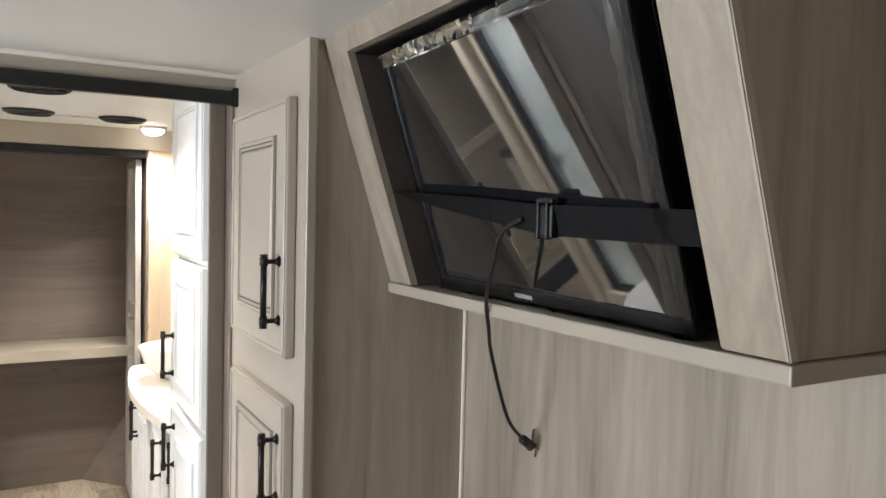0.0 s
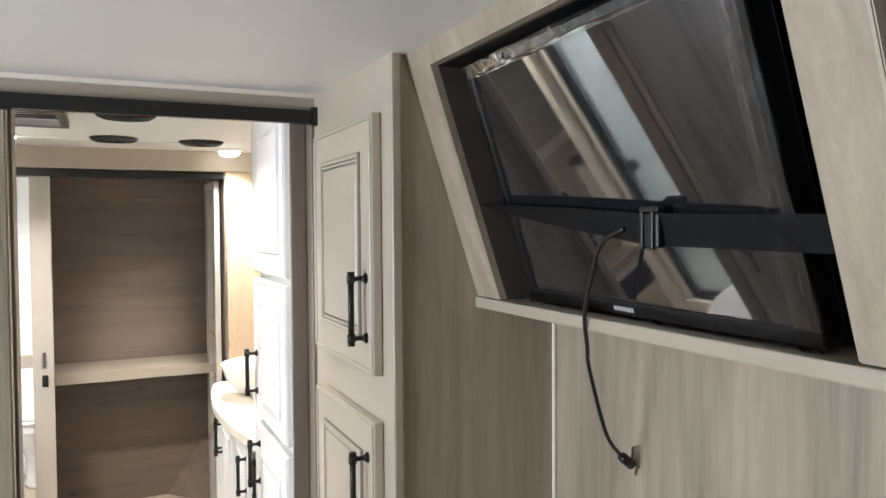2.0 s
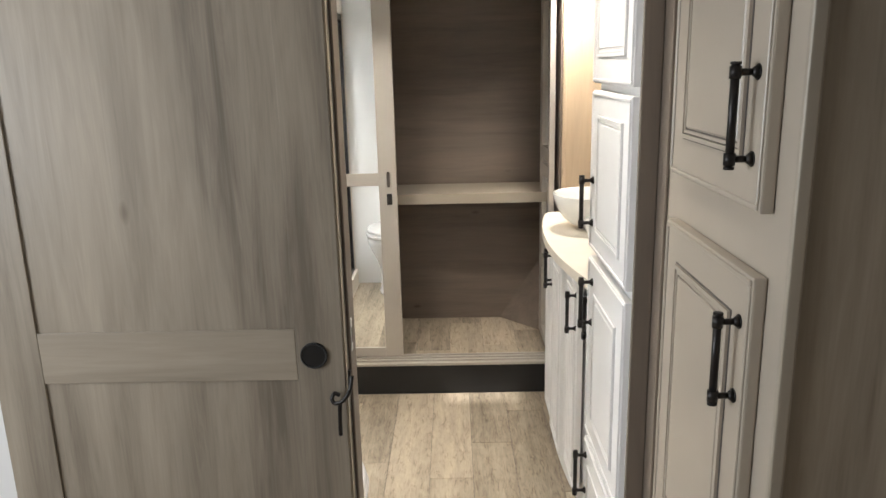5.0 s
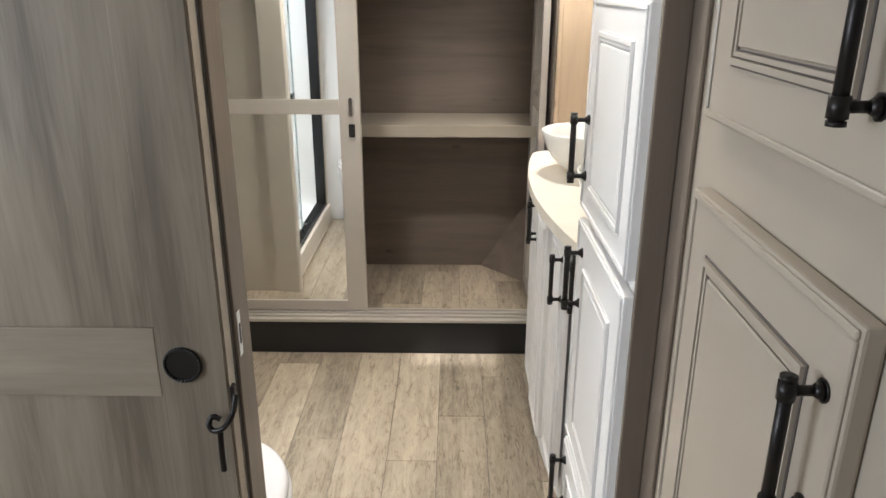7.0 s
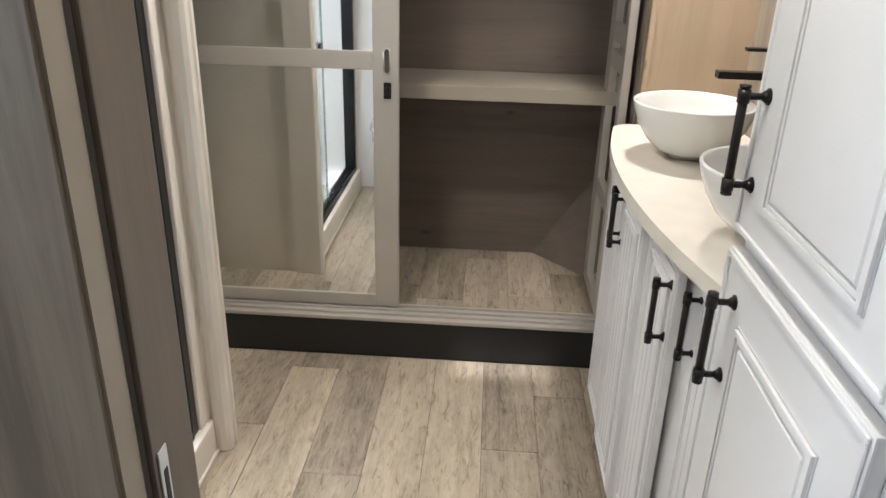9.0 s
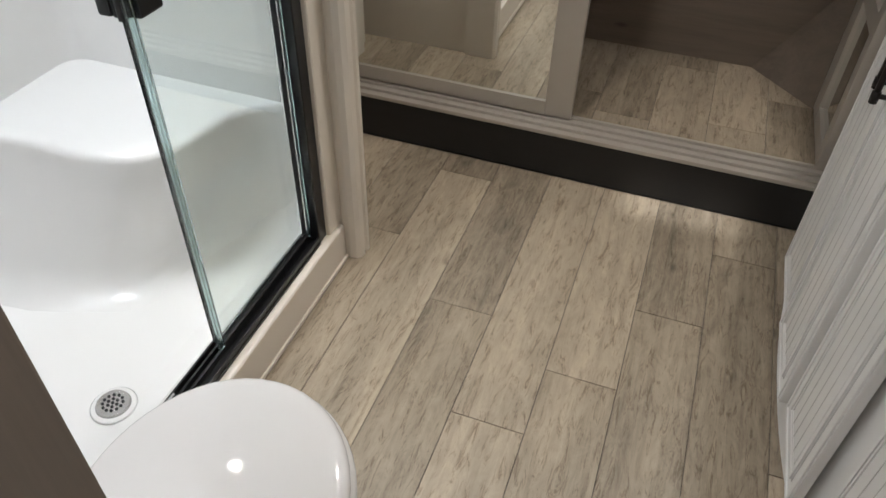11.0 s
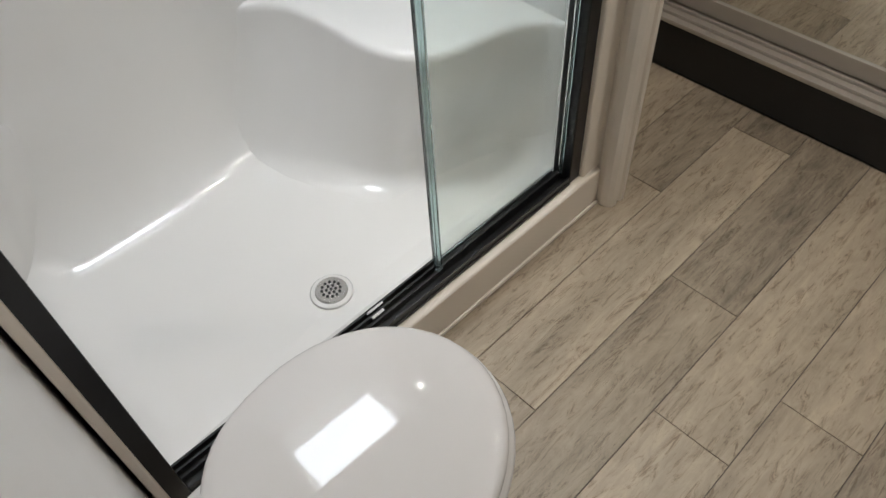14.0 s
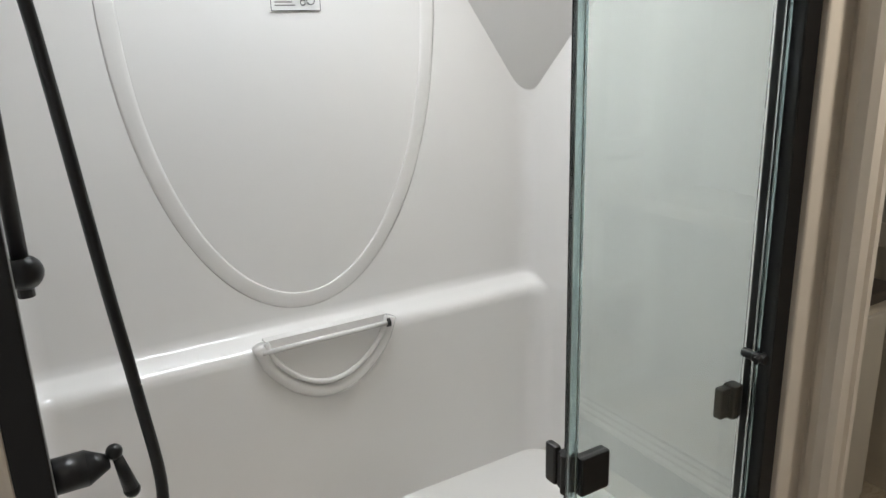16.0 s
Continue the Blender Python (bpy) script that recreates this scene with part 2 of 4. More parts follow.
def tube(name, pts, r, material, parent, label="", res=8):
    """A smooth round cord or hose through some points."""
    n = len(pts)
    P = [Vector(p) for p in pts]

    def at(i, u):
        p0, p1, p2, p3 = P[max(i - 1, 0)], P[i], P[i + 1], P[min(i + 2, n - 1)]
        return 0.5 * ((2 * p1) + (p2 - p0) * u + (2 * p0 - 5 * p1 + 4 * p2 - p3) * u * u + (3 * p1 - p0 - 3 * p2 + p3) * u ** 3)
    line = [at(i, k / res) for i in range(n - 1) for k in range(res)] + [P[-1]]
    bm = bmesh.new()
    rings = []
    up = Vector((0.3, 0.2, 1)).normalized()
    for i, p in enumerate(line):
        d = (line[min(i + 1, len(line) - 1)] - line[max(i - 1, 0)]).normalized()
        s = d.cross(up).normalized()
        u = s.cross(d).normalized()
        rings.append([bm.verts.new(p + r * (math.cos(a) * s + math.sin(a) * u)) for a in [k * math.tau / 10 for k in range(10)]])
    for q, w in zip(rings, rings[1:]):
        for k in range(10):
            bm.faces.new((q[k], q[(k + 1) % 10], w[(k + 1) % 10], w[k]))
    bm.faces.new(rings[0][::-1])
    bm.faces.new(rings[-1])
    return part(name, bm, material, parent, label, True)


def prism(pts, axis, a, b, bevel=0.0):
    """A flat outline pushed along one axis from a to b. pts are in the other two axes, in order."""
    bm = bmesh.new()
    k = "xyz".index(axis)

    def at(p, h):
        q = list(p)
        q.insert(k, h)
        return bm.verts.new(q)
    lo, hi = [at(p, a) for p in pts], [at(p, b) for p in pts]
    bm.faces.new(lo)
    bm.faces.new(hi[::-1])
    n = len(pts)
    for i in range(n):
        bm.faces.new((lo[i], lo[(i + 1) % n], hi[(i + 1) % n], hi[i]))
    if bevel:
        bmesh.ops.bevel(bm, geom=list(bm.edges), offset=bevel, segments=2, affect="EDGES")
    return bm


def structure(name, bm, material, label, category):
    ob = link(name, bm, material)
    return tagged(ob, label, category, kind="structure")


# ---- the shell: floor, walls, ceilings ----
BED_CEIL, BATH_CEIL = 1.868, 1.910
WALL_X = 1.085         # vanity and television wall
DOOR_Y0, DOOR_Y1 = 2.290, 2.352

floor_ob = structure("floor", box(-1.85, WALL_X + 0.05, -1.7, 4.12, -0.06, -0.004), M_GROUT, "vinyl plank floor in weathered grey-brown oak", "floor")

# the bedroom ceiling rises a little towards the doorway
CEIL_LINE = ((-1.70, 1.866), (1.75, 1.866), (DOOR_Y0, 1.880))
structure("ceiling_bedroom", prism([CEIL_LINE[0], CEIL_LINE[1], CEIL_LINE[2], (DOOR_Y0, 1.96), (-1.70, 1.96)], "x", -1.85, WALL_X + 0.05), M_CEIL, "smooth off-white vinyl bedroom ceiling", "ceiling")

# bath ceiling with the openings of the shower skylight and of the roof vent
SKY = (-1.08, -0.71, 2.65, 3.20)
VENT = (-0.16, 0.16, 2.865, 3.175)
bm = bmesh.new()
for x0, x1, y0, y1 in ((-1.35, SKY[0], DOOR_Y0, 4.80), (SKY[0], SKY[1], DOOR_Y0, SKY[2]), (SKY[0], SKY[1], SKY[3], 4.75),
                       (SKY[1], VENT[0], DOOR_Y0, 4.75), (VENT[0], VENT[1], DOOR_Y0, VENT[2]), (VENT[0], VENT[1], VENT[3], 4.75), (VENT[1], WALL_X + 0.05, DOOR_Y0, 4.75)):
    block(bm, x0, x1, y0, y1, BATH_CEIL, BATH_CEIL + 0.05)
bath_ceiling = structure("ceiling_bath", bm, M_CEIL, "white bath ceiling with a seam and flush fittings", "ceiling")
tagged(link("ceiling_seam", box(-0.3, 0.70, 3.72, 3.73, BATH_CEIL - 0.003, BATH_CEIL), M_CEIL), "thin white ceiling joint strip", "trim", kind="structure")
structure("roof", box(-1.9, WALL_X + 0.1, -1.75, 2.2, 2.3, 2.34), M_CEIL, "roof skin over the bedroom", "roof")

# outer walls
bm = box(-1.85, -1.80, -1.7, 4.75, -0.06, 0.95)
block(bm, -1.85, -1.80, -1.7, 4.75, 1.70, 2.3)
block(bm, -1.85, -1.80, -1.7, 0.75, 0.95, 1.70)
block(bm, -1.85, -1.80, 1.85, 4.75, 0.95, 1.70)
structure("wall_west", bm, M_WOOD, "grey woodgrain wall panel with a window", "wall")
bm = box(WALL_X, WALL_X + 0.05, -1.7, 4.75, -0.06, 2.0)
structure("wall_east", bm, M_WOOD, "grey woodgrain wall panel behind the television", "wall")
structure("wall_south", box(-1.85, WALL_X + 0.05, -1.75, -1.70, -0.06, 2.0), M_WOOD, "grey woodgrain end wall of the bedroom", "wall")

# wall with the doorway between bedroom and bath
OPEN_L, OPEN_R, OPEN_TOP = 0.104, 0.742, 1.822
structure("wall_door_left", box(-1.80, OPEN_L, DOOR_Y0, DOOR_Y1, 0, BATH_CEIL + 0.05, 0.002), M_WHITECAB, "pale partition wall behind the sliding door", "wall")
structure("wall_door_right", box(OPEN_R, WALL_X, DOOR_Y0, DOOR_Y1, 0, BATH_CEIL + 0.05, 0.002), M_CREAM, "narrow cream strip of partition wall", "wall")
structure("wall_door_header", box(OPEN_L, OPEN_R, DOOR_Y0 + 0.001, DOOR_Y1, OPEN_TOP, BATH_CEIL + 0.05), M_TRIM, "taupe header over the bath doorway", "wall")
structure("trim_header_face", box(-1.1, 0.757, DOOR_Y0 - 0.008, DOOR_Y0 - 0.001, OPEN_TOP - 0.005, 1.872), M_TRIM, "taupe foil-wrapped header board over the doorway", "trim")
structure("trim_ceiling_bedroom", box(-1.1, 0.757, DOOR_Y0 - 0.02, DOOR_Y0 - 0.001, 1.868, 1.880, 0.003), M_CREAM, "cream bead where ceiling meets header", "trim")
structure("jamb_left", box(OPEN_L, OPEN_L + 0.006, DOOR_Y0 - 0.004, DOOR_Y1 + 0.004, 0, OPEN_TOP, 0.002), M_JAMBSHADE, "taupe woodgrain door jamb lining, coloured darker for shade", "jamb")
structure("jamb_right", box(OPEN_R - 0.006, OPEN_R, DOOR_Y0 - 0.004, DOOR_Y1 + 0.004, 0, OPEN_TOP, 0.002), M_JAMBSHADE, "woodgrain door jamb lining, coloured darker for shade", "jamb")

# shower surround and what closes the bath's west side
structure("wall_shower_end", box(-1.30, -0.335, 3.512, 3.528, 0, BATH_CEIL), M_CREAM, "plain beige panel on the end of the shower", "wall")
structure("wall_bath_west", box(-1.36, -1.30, DOOR_Y1, 4.80, 0, 2.0), M_WOOD, "grey woodgrain outer wall", "wall")
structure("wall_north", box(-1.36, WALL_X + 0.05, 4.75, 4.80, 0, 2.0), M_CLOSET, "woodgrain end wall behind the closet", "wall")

# ---- closet at the end of the bath ----
CL_F, CL_Z, CL_B = 4.035, 0.140, 4.69
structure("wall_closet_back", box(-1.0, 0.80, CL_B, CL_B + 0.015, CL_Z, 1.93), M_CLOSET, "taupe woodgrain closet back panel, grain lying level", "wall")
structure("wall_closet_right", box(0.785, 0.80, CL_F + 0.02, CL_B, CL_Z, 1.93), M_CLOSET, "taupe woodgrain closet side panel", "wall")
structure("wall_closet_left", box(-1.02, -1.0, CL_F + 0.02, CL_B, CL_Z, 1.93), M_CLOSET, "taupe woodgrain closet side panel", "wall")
structure("wall_beside_closet", box(0.80, WALL_X, CL_F + 0.01, CL_F + 0.025, 0, 1.93), M_WARMWOOD, "warm woodgrain panel beside the vanity", "wall")
structure("trim_beside_closet", box(0.792, 0.808, CL_F + 0.002, CL_F + 0.012, CL_Z, 1.818, 0.003), M_WARMWOOD, "slim woodgrain corner moulding", "trim")
structure("trim_closet_header", box(-1.0, WALL_X, CL_F, CL_F + 0.02, 1.819, BATH_CEIL, 0.002), M_TRIM, "taupe header board over the closet", "trim")
structure("closet_floor_base", box(-1.0, 0.80, CL_F + 0.01, CL_B, 0.02, CL_Z - 0.004), M_GROUT, "raised closet floor", "floor")
structure("step_riser", box(-1.30, 0.80, CL_F, CL_F + 0.01, 0, CL_Z - 0.002, 0.003), M_STEP, "dark vinyl riser below the closet", "step")
bm = box(-1.0, 0.785, CL_F - 0.006, CL_F + 0.11, CL_Z - 0.001, CL_Z + 0.012, 0.003)
sill = structure("closet_sill_track", bm, M_TAUPEMETAL, "champagne metal sill with sliding door grooves", "track")
for k in range(3):
    part("rib", box(-1.0, 0.785, CL_F + 0.014 + 0.034 * k, CL_F + 0.022 + 0.034 * k, CL_Z + 0.0125, CL_Z + 0.022, 0.002), M_TAUPEMETAL, sill)
bm = box(-1.0, 0.785, CL_F + 0.022, CL_F + 0.105, 1.785, 1.8185, 0.002)
structure("closet_top_track", bm, M_BLACK, "black top track of the closet doors", "track")

shelf = thing("closet_shelf", (0.2, 4.5, 0.92), "taupe closet shelf with a deep front lip", "shelf")


def child(name, bm, mat, parent, label="", smooth=False):
    """A part given in world coordinates under a thing that may stand anywhere."""
    ob = part(name, bm, mat, parent, label, smooth)
    ob.matrix_parent_inverse = (parent.matrix_world if parent.parent is None else parent.parent.matrix_basis @ parent.matrix_parent_inverse @ parent.matrix_basis).inverted()
    return ob


def settle():
    bpy.context.view_layer.update()


settle()
child("lip", box(-0.99, 0.784, 4.372, 4.392, 0.831, 0.882, 0.003), M_TRIM, shelf)
child("board", box(-0.99, 0.784, 4.394, CL_B - 0.001, 0.863, 0.881), M_TRIM, shelf)

filler = thing("corner_panel", (0.75, 4.55, CL_Z), "slanted woodgrain panel boxed into the closet corner", "panel")
settle()
bm = bmesh.new()
v = [bm.verts.new(p) for p in ((0.56, CL_B - 0.002, CL_Z), (0.784, 4.44, CL_Z), (0.784, CL_B - 0.002, CL_Z), (0.784, CL_B - 0.002, 0.48))]
for f in ((0, 1, 2), (0, 3, 1), (1, 3, 2), (2, 3, 0)):
    bm.faces.new([v[i] for i in f])
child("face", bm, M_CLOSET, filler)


def closet_door(name, at, width, z0, z1, label, turn=0.0, rails=(0.998,), pull=True):
    """A mirrored sliding door, hung along local x from its origin."""
    d = thing(name, at, label, "closet door", "closet doors")
    d.rotation_euler[2] = radians(turn)
    st, th = 0.080, 0.026
    part("stile", box(0, st * 0.6, 0, th, z0, z1, 0.003), M_TAUPEMETAL, d)
    part("stile", box(width - st, width, 0, th, z0, z1, 0.003), M_TAUPEMETAL, d)
    part("rail", box(st * 0.6, width - st, 0.001, th - 0.001, z0, z0 + 0.045, 0.002), M_TAUPEMETAL, d)
    part("rail", box(st * 0.6, width - st, 0.001, th - 0.001, z1 - 0.03, z1, 0.002), M_TAUPEMETAL, d)
    lo = z0 + 0.045
    for r in rails:
        part("rail", box(st * 0.6, width - st, 0.001, th - 0.001, r - 0.028, r + 0.028, 0.003), M_TAUPEMETAL, d)
        part("mirror_pane", box(st * 0.6 - 0.004, width - st + 0.004, 0.008, 0.013, lo, r - 0.028), M_MIRROR, d)
        lo = r + 0.028
    part("mirror_pane", box(st * 0.6 - 0.004, width - st + 0.004, 0.008, 0.013, lo, z1 - 0.03), M_MIRROR, d)
    if pull:
        bm = bmesh.new()
        for k in range(20):
            a, b = k * math.tau / 20, (k + 1) * math.tau / 20
            q = [Vector((width - 0.036 + 0.010 * math.cos(w), -0.003, 0.998 + 0.012 * math.sin(w) + (0.026 if math.sin(w) > 0 else -0.026))) for w in (a, b)]
            rod(bm, q[0], q[1], 0.0028, n=6)
        p = part("finger_pull", bm, M_TAUPEMETAL, d, "oval champagne finger pull", True)
        part("pull_cup", prism([(width - 0.036 + 0.009 * math.cos(a), 0.998 + 0.011 * math.sin(a) + (0.026 if math.sin(a) > 0 else -0.026)) for a in [k * math.tau / 20 for k in range(20)]], "y", -0.0015, 0.002), M_DARKTRIM, d)
        bm = box(width - 0.046, width - 0.022, -0.008, 0, 0.885, 0.935, 0.003)
        block(bm, width - 0.041, width - 0.027, -0.013, -0.007, 0.898, 0.922, 0.003)
        part("latch", bm, M_BRONZE, d, "small dark door latch")
    return d


closet_door("closet_door", (-0.76, 4.098, 0), 0.832, 0.160, 1.815, "closed mirrored closet door in a champagne frame", pull=True)
closet_door("closet_door", (0.772, 4.112, 0), 0.34, 0.160, 1.78, "narrow mirrored closet door folded open against the side", 90, rails=(0.55, 0.998, 1.08), pull=False)

# ---- shower ----
SH_L, SH_R, SH_BU, SH_BL = 2.378, 3.497, -1.15, -1.09   # left wall, right wall, back wall above and below the ledge
LEDGE = 0.876
shower = thing("shower_stall", (-0.8, 2.9, 0), "glossy white moulded fibreglass shower stall", "shower")
settle()


def shower_shell():
    """Pan, walls and ledge as one moulding: rounded rectangles stacked from the drain up."""
    bm = bmesh.new()
    front = -0.43

    def ring(inset, z, rad, back, left, right):
        x0, x1, y0, y1 = back + inset, front, left + inset, right - inset
        pts = []
        for cx, cy, a0 in ((x0 + rad, y1 - rad, 90), (x0 + rad, y0 + rad, 180)):
            for k in range(9):
                a = radians(a0 + 90 * k / 8)
                pts.append((cx + rad * math.cos(a), cy + rad * math.sin(a)))
        pts = [(x1, y1)] + pts + [(x1, y0)]
        return [bm.verts.new((x, y, z)) for x, y in pts]
    rows = []
    for inset, z, rad in ((0.40, 0.045, 0.03), (0.16, 0.052, 0.06), (0.095, 0.058, 0.08), (0.066, 0.067, 0.085), (0.040, 0.085, 0.085), (0.020, 0.113, 0.08), (0.009, 0.150, 0.075), (0.002, 0.205, 0.07), (0.0, 0.30, 0.06), (0.0, LEDGE - 0.030, 0.05)):
        rows.append(ring(inset, z, rad, SH_BL, SH_L, SH_R))
    for back, z in ((SH_BL - 0.002, LEDGE - 0.016), (SH_BL - 0.008, LEDGE - 0.006), (SH_BL - 0.018, LEDGE - 0.001), (SH_BU + 0.012, LEDGE + 0.012), (SH_BU + 0.003, LEDGE + 0.018), (SH_BU, LEDGE + 0.035), (SH_BU, BATH_CEIL)):
        rows.append(ring(0, z, 0.045, back, SH_L, SH_R))
    for a, b in zip(rows, rows[1:]):
        for i in range(len(a) - 1):
            bm.faces.new((a[i], a[i + 1], b[i + 1], b[i]))
    bm.faces.new(rows[0])
    # the floor runs on to the threshold
    return bm


child("moulding", shower_shell(), M_SHOWER, shower, smooth=True)
# corner seat and foot ledge: rounded slabs rising out of the pan


def corner_slab(rim, foot, corner, top, low):
    """A shelf filling a corner: a wavy rim, rounded over, whose face sweeps down to another line at the pan."""
    bm = bmesh.new()
    c = Vector(corner)
    # share of the way from rim to foot line, height, push outwards
    levels = ((0.0, top + 0.0015, 0.90), (0.0, top + 0.001, 0.955), (0.0, top - 0.002, 0.982), (0.0, top - 0.008, 0.998), (0.01, top - 0.018, 1.004), (0.03, top - 0.034, 1.004), (0.10, top - 0.07, 1.0),
              (0.26, top - 0.13, 1.0), (0.46, top - 0.20, 1.0), (0.66, low + 0.12, 1.0), (0.80, low + 0.08, 1.0), (0.92, low + 0.052, 1.005), (1.0, low + 0.030, 1.03), (1.0, low + 0.016, 1.065), (1.0, low + 0.007, 1.12), (1.0, low + 0.001, 1.20), (1.0, low - 0.004, 1.28))
    rows = []
    for u, z, out in levels:
        line = [c + (p.lerp(q, u) - c) * out for p, q in zip(rim, foot)]
        rows.append([bm.verts.new((min(v.x, -0.452), v.y, z)) for v in line])
    top_c = bm.verts.new((*c, top + 0.003))
    for i in range(len(rim) - 1):
        bm.faces.new((top_c, rows[0][i], rows[0][i + 1]))
    for a, b in zip(rows, rows[1:]):
        for i in range(len(rim) - 1):
            bm.faces.new((a[i], a[i + 1], b[i + 1], b[i]))
    return bm


def smooth_line(pts, steps=8):
    P = [Vector(p) for p in pts]
    out = []
    for i in range(len(P) - 1):
        p0, p1, p2, p3 = P[max(i - 1, 0)], P[i], P[i + 1], P[min(i + 2, len(P) - 1)]
        for k in range(steps):
            u = k / steps
            out.append(0.5 * ((2 * p1) + (p2 - p0) * u + (2 * p0 - 5 * p1 + 4 * p2 - p3) * u * u + (3 * p1 - p0 - 3 * p2 + p3) * u ** 3))
    return out + [P[-1]]


seat_rim = smooth_line([(-1.094, 3.020), (-1.088, 3.075), (-1.035, 3.136), (-0.955, 3.160), (-0.87, 3.163), (-0.795, 3.162), (-0.712, 3.182), (-0.657, 3.222), (-0.628, 3.275), (-0.612, 3.345), (-0.594, 3.425), (-0.540, 3.478), (-0.46, 3.499)])
seat_foot = smooth_line([(-1.094, 2.840), (-1.082, 2.935), (-1.025, 3.005), (-0.945, 3.050), (-0.885, 3.078), (-0.835, 3.108), (-0.785, 3.142), (-0.752, 3.185), (-0.735, 3.240), (-0.715, 3.300), (-0.682, 3.375), (-0.600, 3.455), (-0.46, 3.499)])
child("seat", corner_slab(seat_rim, seat_foot, (-1.115, 3.51), 0.42, 0.042), M_SHOWER, shower, "moulded corner seat", True)
foot_rim = smooth_line([(-1.094, 2.560), (-1.07, 2.500), (-1.02, 2.455), (-0.965, 2.405), (-0.88, 2.376)])
foot_foot = smooth_line([(-1.096, 2.500), (-1.085, 2.455), (-1.055, 2.418), (-1.015, 2.392), (-0.96, 2.374)])
child("foot_ledge", corner_slab(foot_rim, foot_foot, (-1.115, 2.36), 0.42, 0.042), M_SHOWER, shower, "moulded corner foot ledge", True)

# soap dish let into the ledge, with its bar
arc = [(2.788 + 0.290 * k / 20, LEDGE + 0.004 - 0.132 * math.sin(math.pi * (k / 20)) ** 0.62) for k in range(21)]
inner = [(2.799 + 0.268 * k / 20, LEDGE + 0.010 - 0.114 * math.sin(math.pi * (k / 20)) ** 0.62) for k in range(21)]
for nm, line, x, r in (("dish_rim", arc, SH_BL - 0.004, 0.016), ("dish_lip", inner, SH_BL + 0.008, 0.006)):
    rim = tube(nm, [(x, y, z) for y, z in line], r, M_SHOWER, shower, "", 2)
    rim.matrix_parent_inverse = shower.matrix_world.inverted()
child("dish_bowl", prism([(y, z) for y, z in inner] + [(3.067, LEDGE + 0.013), (2.799, LEDGE + 0.013)], "x", SH_BL - 0.02, SH_BL + 0.0035), M_SHOWER, shower)
child("soap_bar_rail", rod(bmesh.new(), (SH_BL + 0.012, 2.790, LEDGE - 0.006), (SH_BL + 0.012, 3.064, LEDGE - 0.004), 0.0055), M_SHOWER, shower, smooth=True)
child("rail_end", rod(bmesh.new(), (SH_BL + 0.012, 3.064, LEDGE - 0.004), (SH_BL + 0.012, 3.071, LEDGE - 0.004), 0.010), M_BLACKPL, shower, "dark end cap of the dish rail")
# raised oval bead on the back wall
pts = [(SH_BU + 0.001, 2.918 + 0.315 * math.cos(a), 1.55 + 0.613 * math.sin(a)) for a in [math.pi + math.pi * k / 48 for k in range(49)]]
bead = tube("oval_bead", pts, 0.017, M_SHOWER, shower, "raised oval moulding on the back wall", 2)
bead.data.transform(Matrix.Translation((SH_BU, 0, 0)) @ Matrix.Diagonal((0.09, 1, 1, 1)) @ Matrix.Translation((-SH_BU, 0, 0)))
bead.matrix_parent_inverse = shower.matrix_world.inverted()
# splayed corner facet at the top of the stall
bm = bmesh.new()
k = (BATH_CEIL - 1.303) / 0.236
v = [bm.verts.new(p) for p in ((SH_BU - 0.003, SH_R + 0.003, 1.30), (SH_BU - 0.003, SH_R - 0.165 * k, BATH_CEIL), (SH_BU + 0.245 * k, SH_R + 0.003, BATH_CEIL), (SH_BU - 0.003, SH_R + 0.003, BATH_CEIL))]
for f in ((0, 1, 2), (0, 3, 1), (0, 2, 3), (1, 3, 2)):
    bm.faces.new([v[i] for i in f])
child("corner_facet", bm, M_SHOWER, shower, "splayed upper corner")

# threshold, front flanges
bm = box(-0.446, -0.366, 2.345, 3.490, 0.0, 0.106, 0.008, 3)
child("threshold", bm, M_CREAM, shower, "cream moulded shower threshold")
child("floor_apron", prism([(-0.56, 0.044), (-0.50, 0.052), (-0.47, 0.075), (-0.455, 0.1065), (-0.40, 0.1065), (-0.40, 0.0), (-0.56, 0.0)], "y", SH_L + 0.001, SH_R - 0.001), M_SHOWER, shower)
child("flange", box(-0.45, -0.378, 3.434, 3.500, 0.1065, BATH_CEIL, 0.006, 3), M_CREAM, shower, "cream front flange")
child("flange", box(-0.45, -0.378, 2.361, 2.377, 0.1065, BATH_CEIL, 0.004), M_CREAM, shower, "cream front flange")
# toe bead along the floor
child("toe_bead", box(-0.3655, -0.358, 2.365, 3.485, 0.0005, 0.010, 0.003), M_CREAM, shower)

# rolled casing on the corner of the shower wall
bm = bmesh.new()
prof = [(-0.44, 3.495), (-0.375, 3.495), (-0.368, 3.489), (-0.352, 3.484), (-0.336, 3.486), (-0.326, 3.495), (-0.323, 3.509), (-0.329, 3.519), (-0.329, 3.522), (-0.323, 3.526), (-0.323, 3.538), (-0.333, 3.545), (-0.44, 3.545)]
structure("trim_shower_corner", prism(prof, "z", 0.001, BATH_CEIL), M_CREAM, "cream corner casing with a rolled edge", "trim")

drain = thing("shower_drain", (-0.587, 2.857, 0.053), "round chrome strainer in the shower pan", "drain", "", "")
dish = bmesh.new()
bmesh.ops.create_cone(dish, cap_ends=True, segments=40, radius1=0.036, radius2=0.033, depth=0.006)
part("strainer", dish, M_STEEL, drain)
dish = bmesh.new()
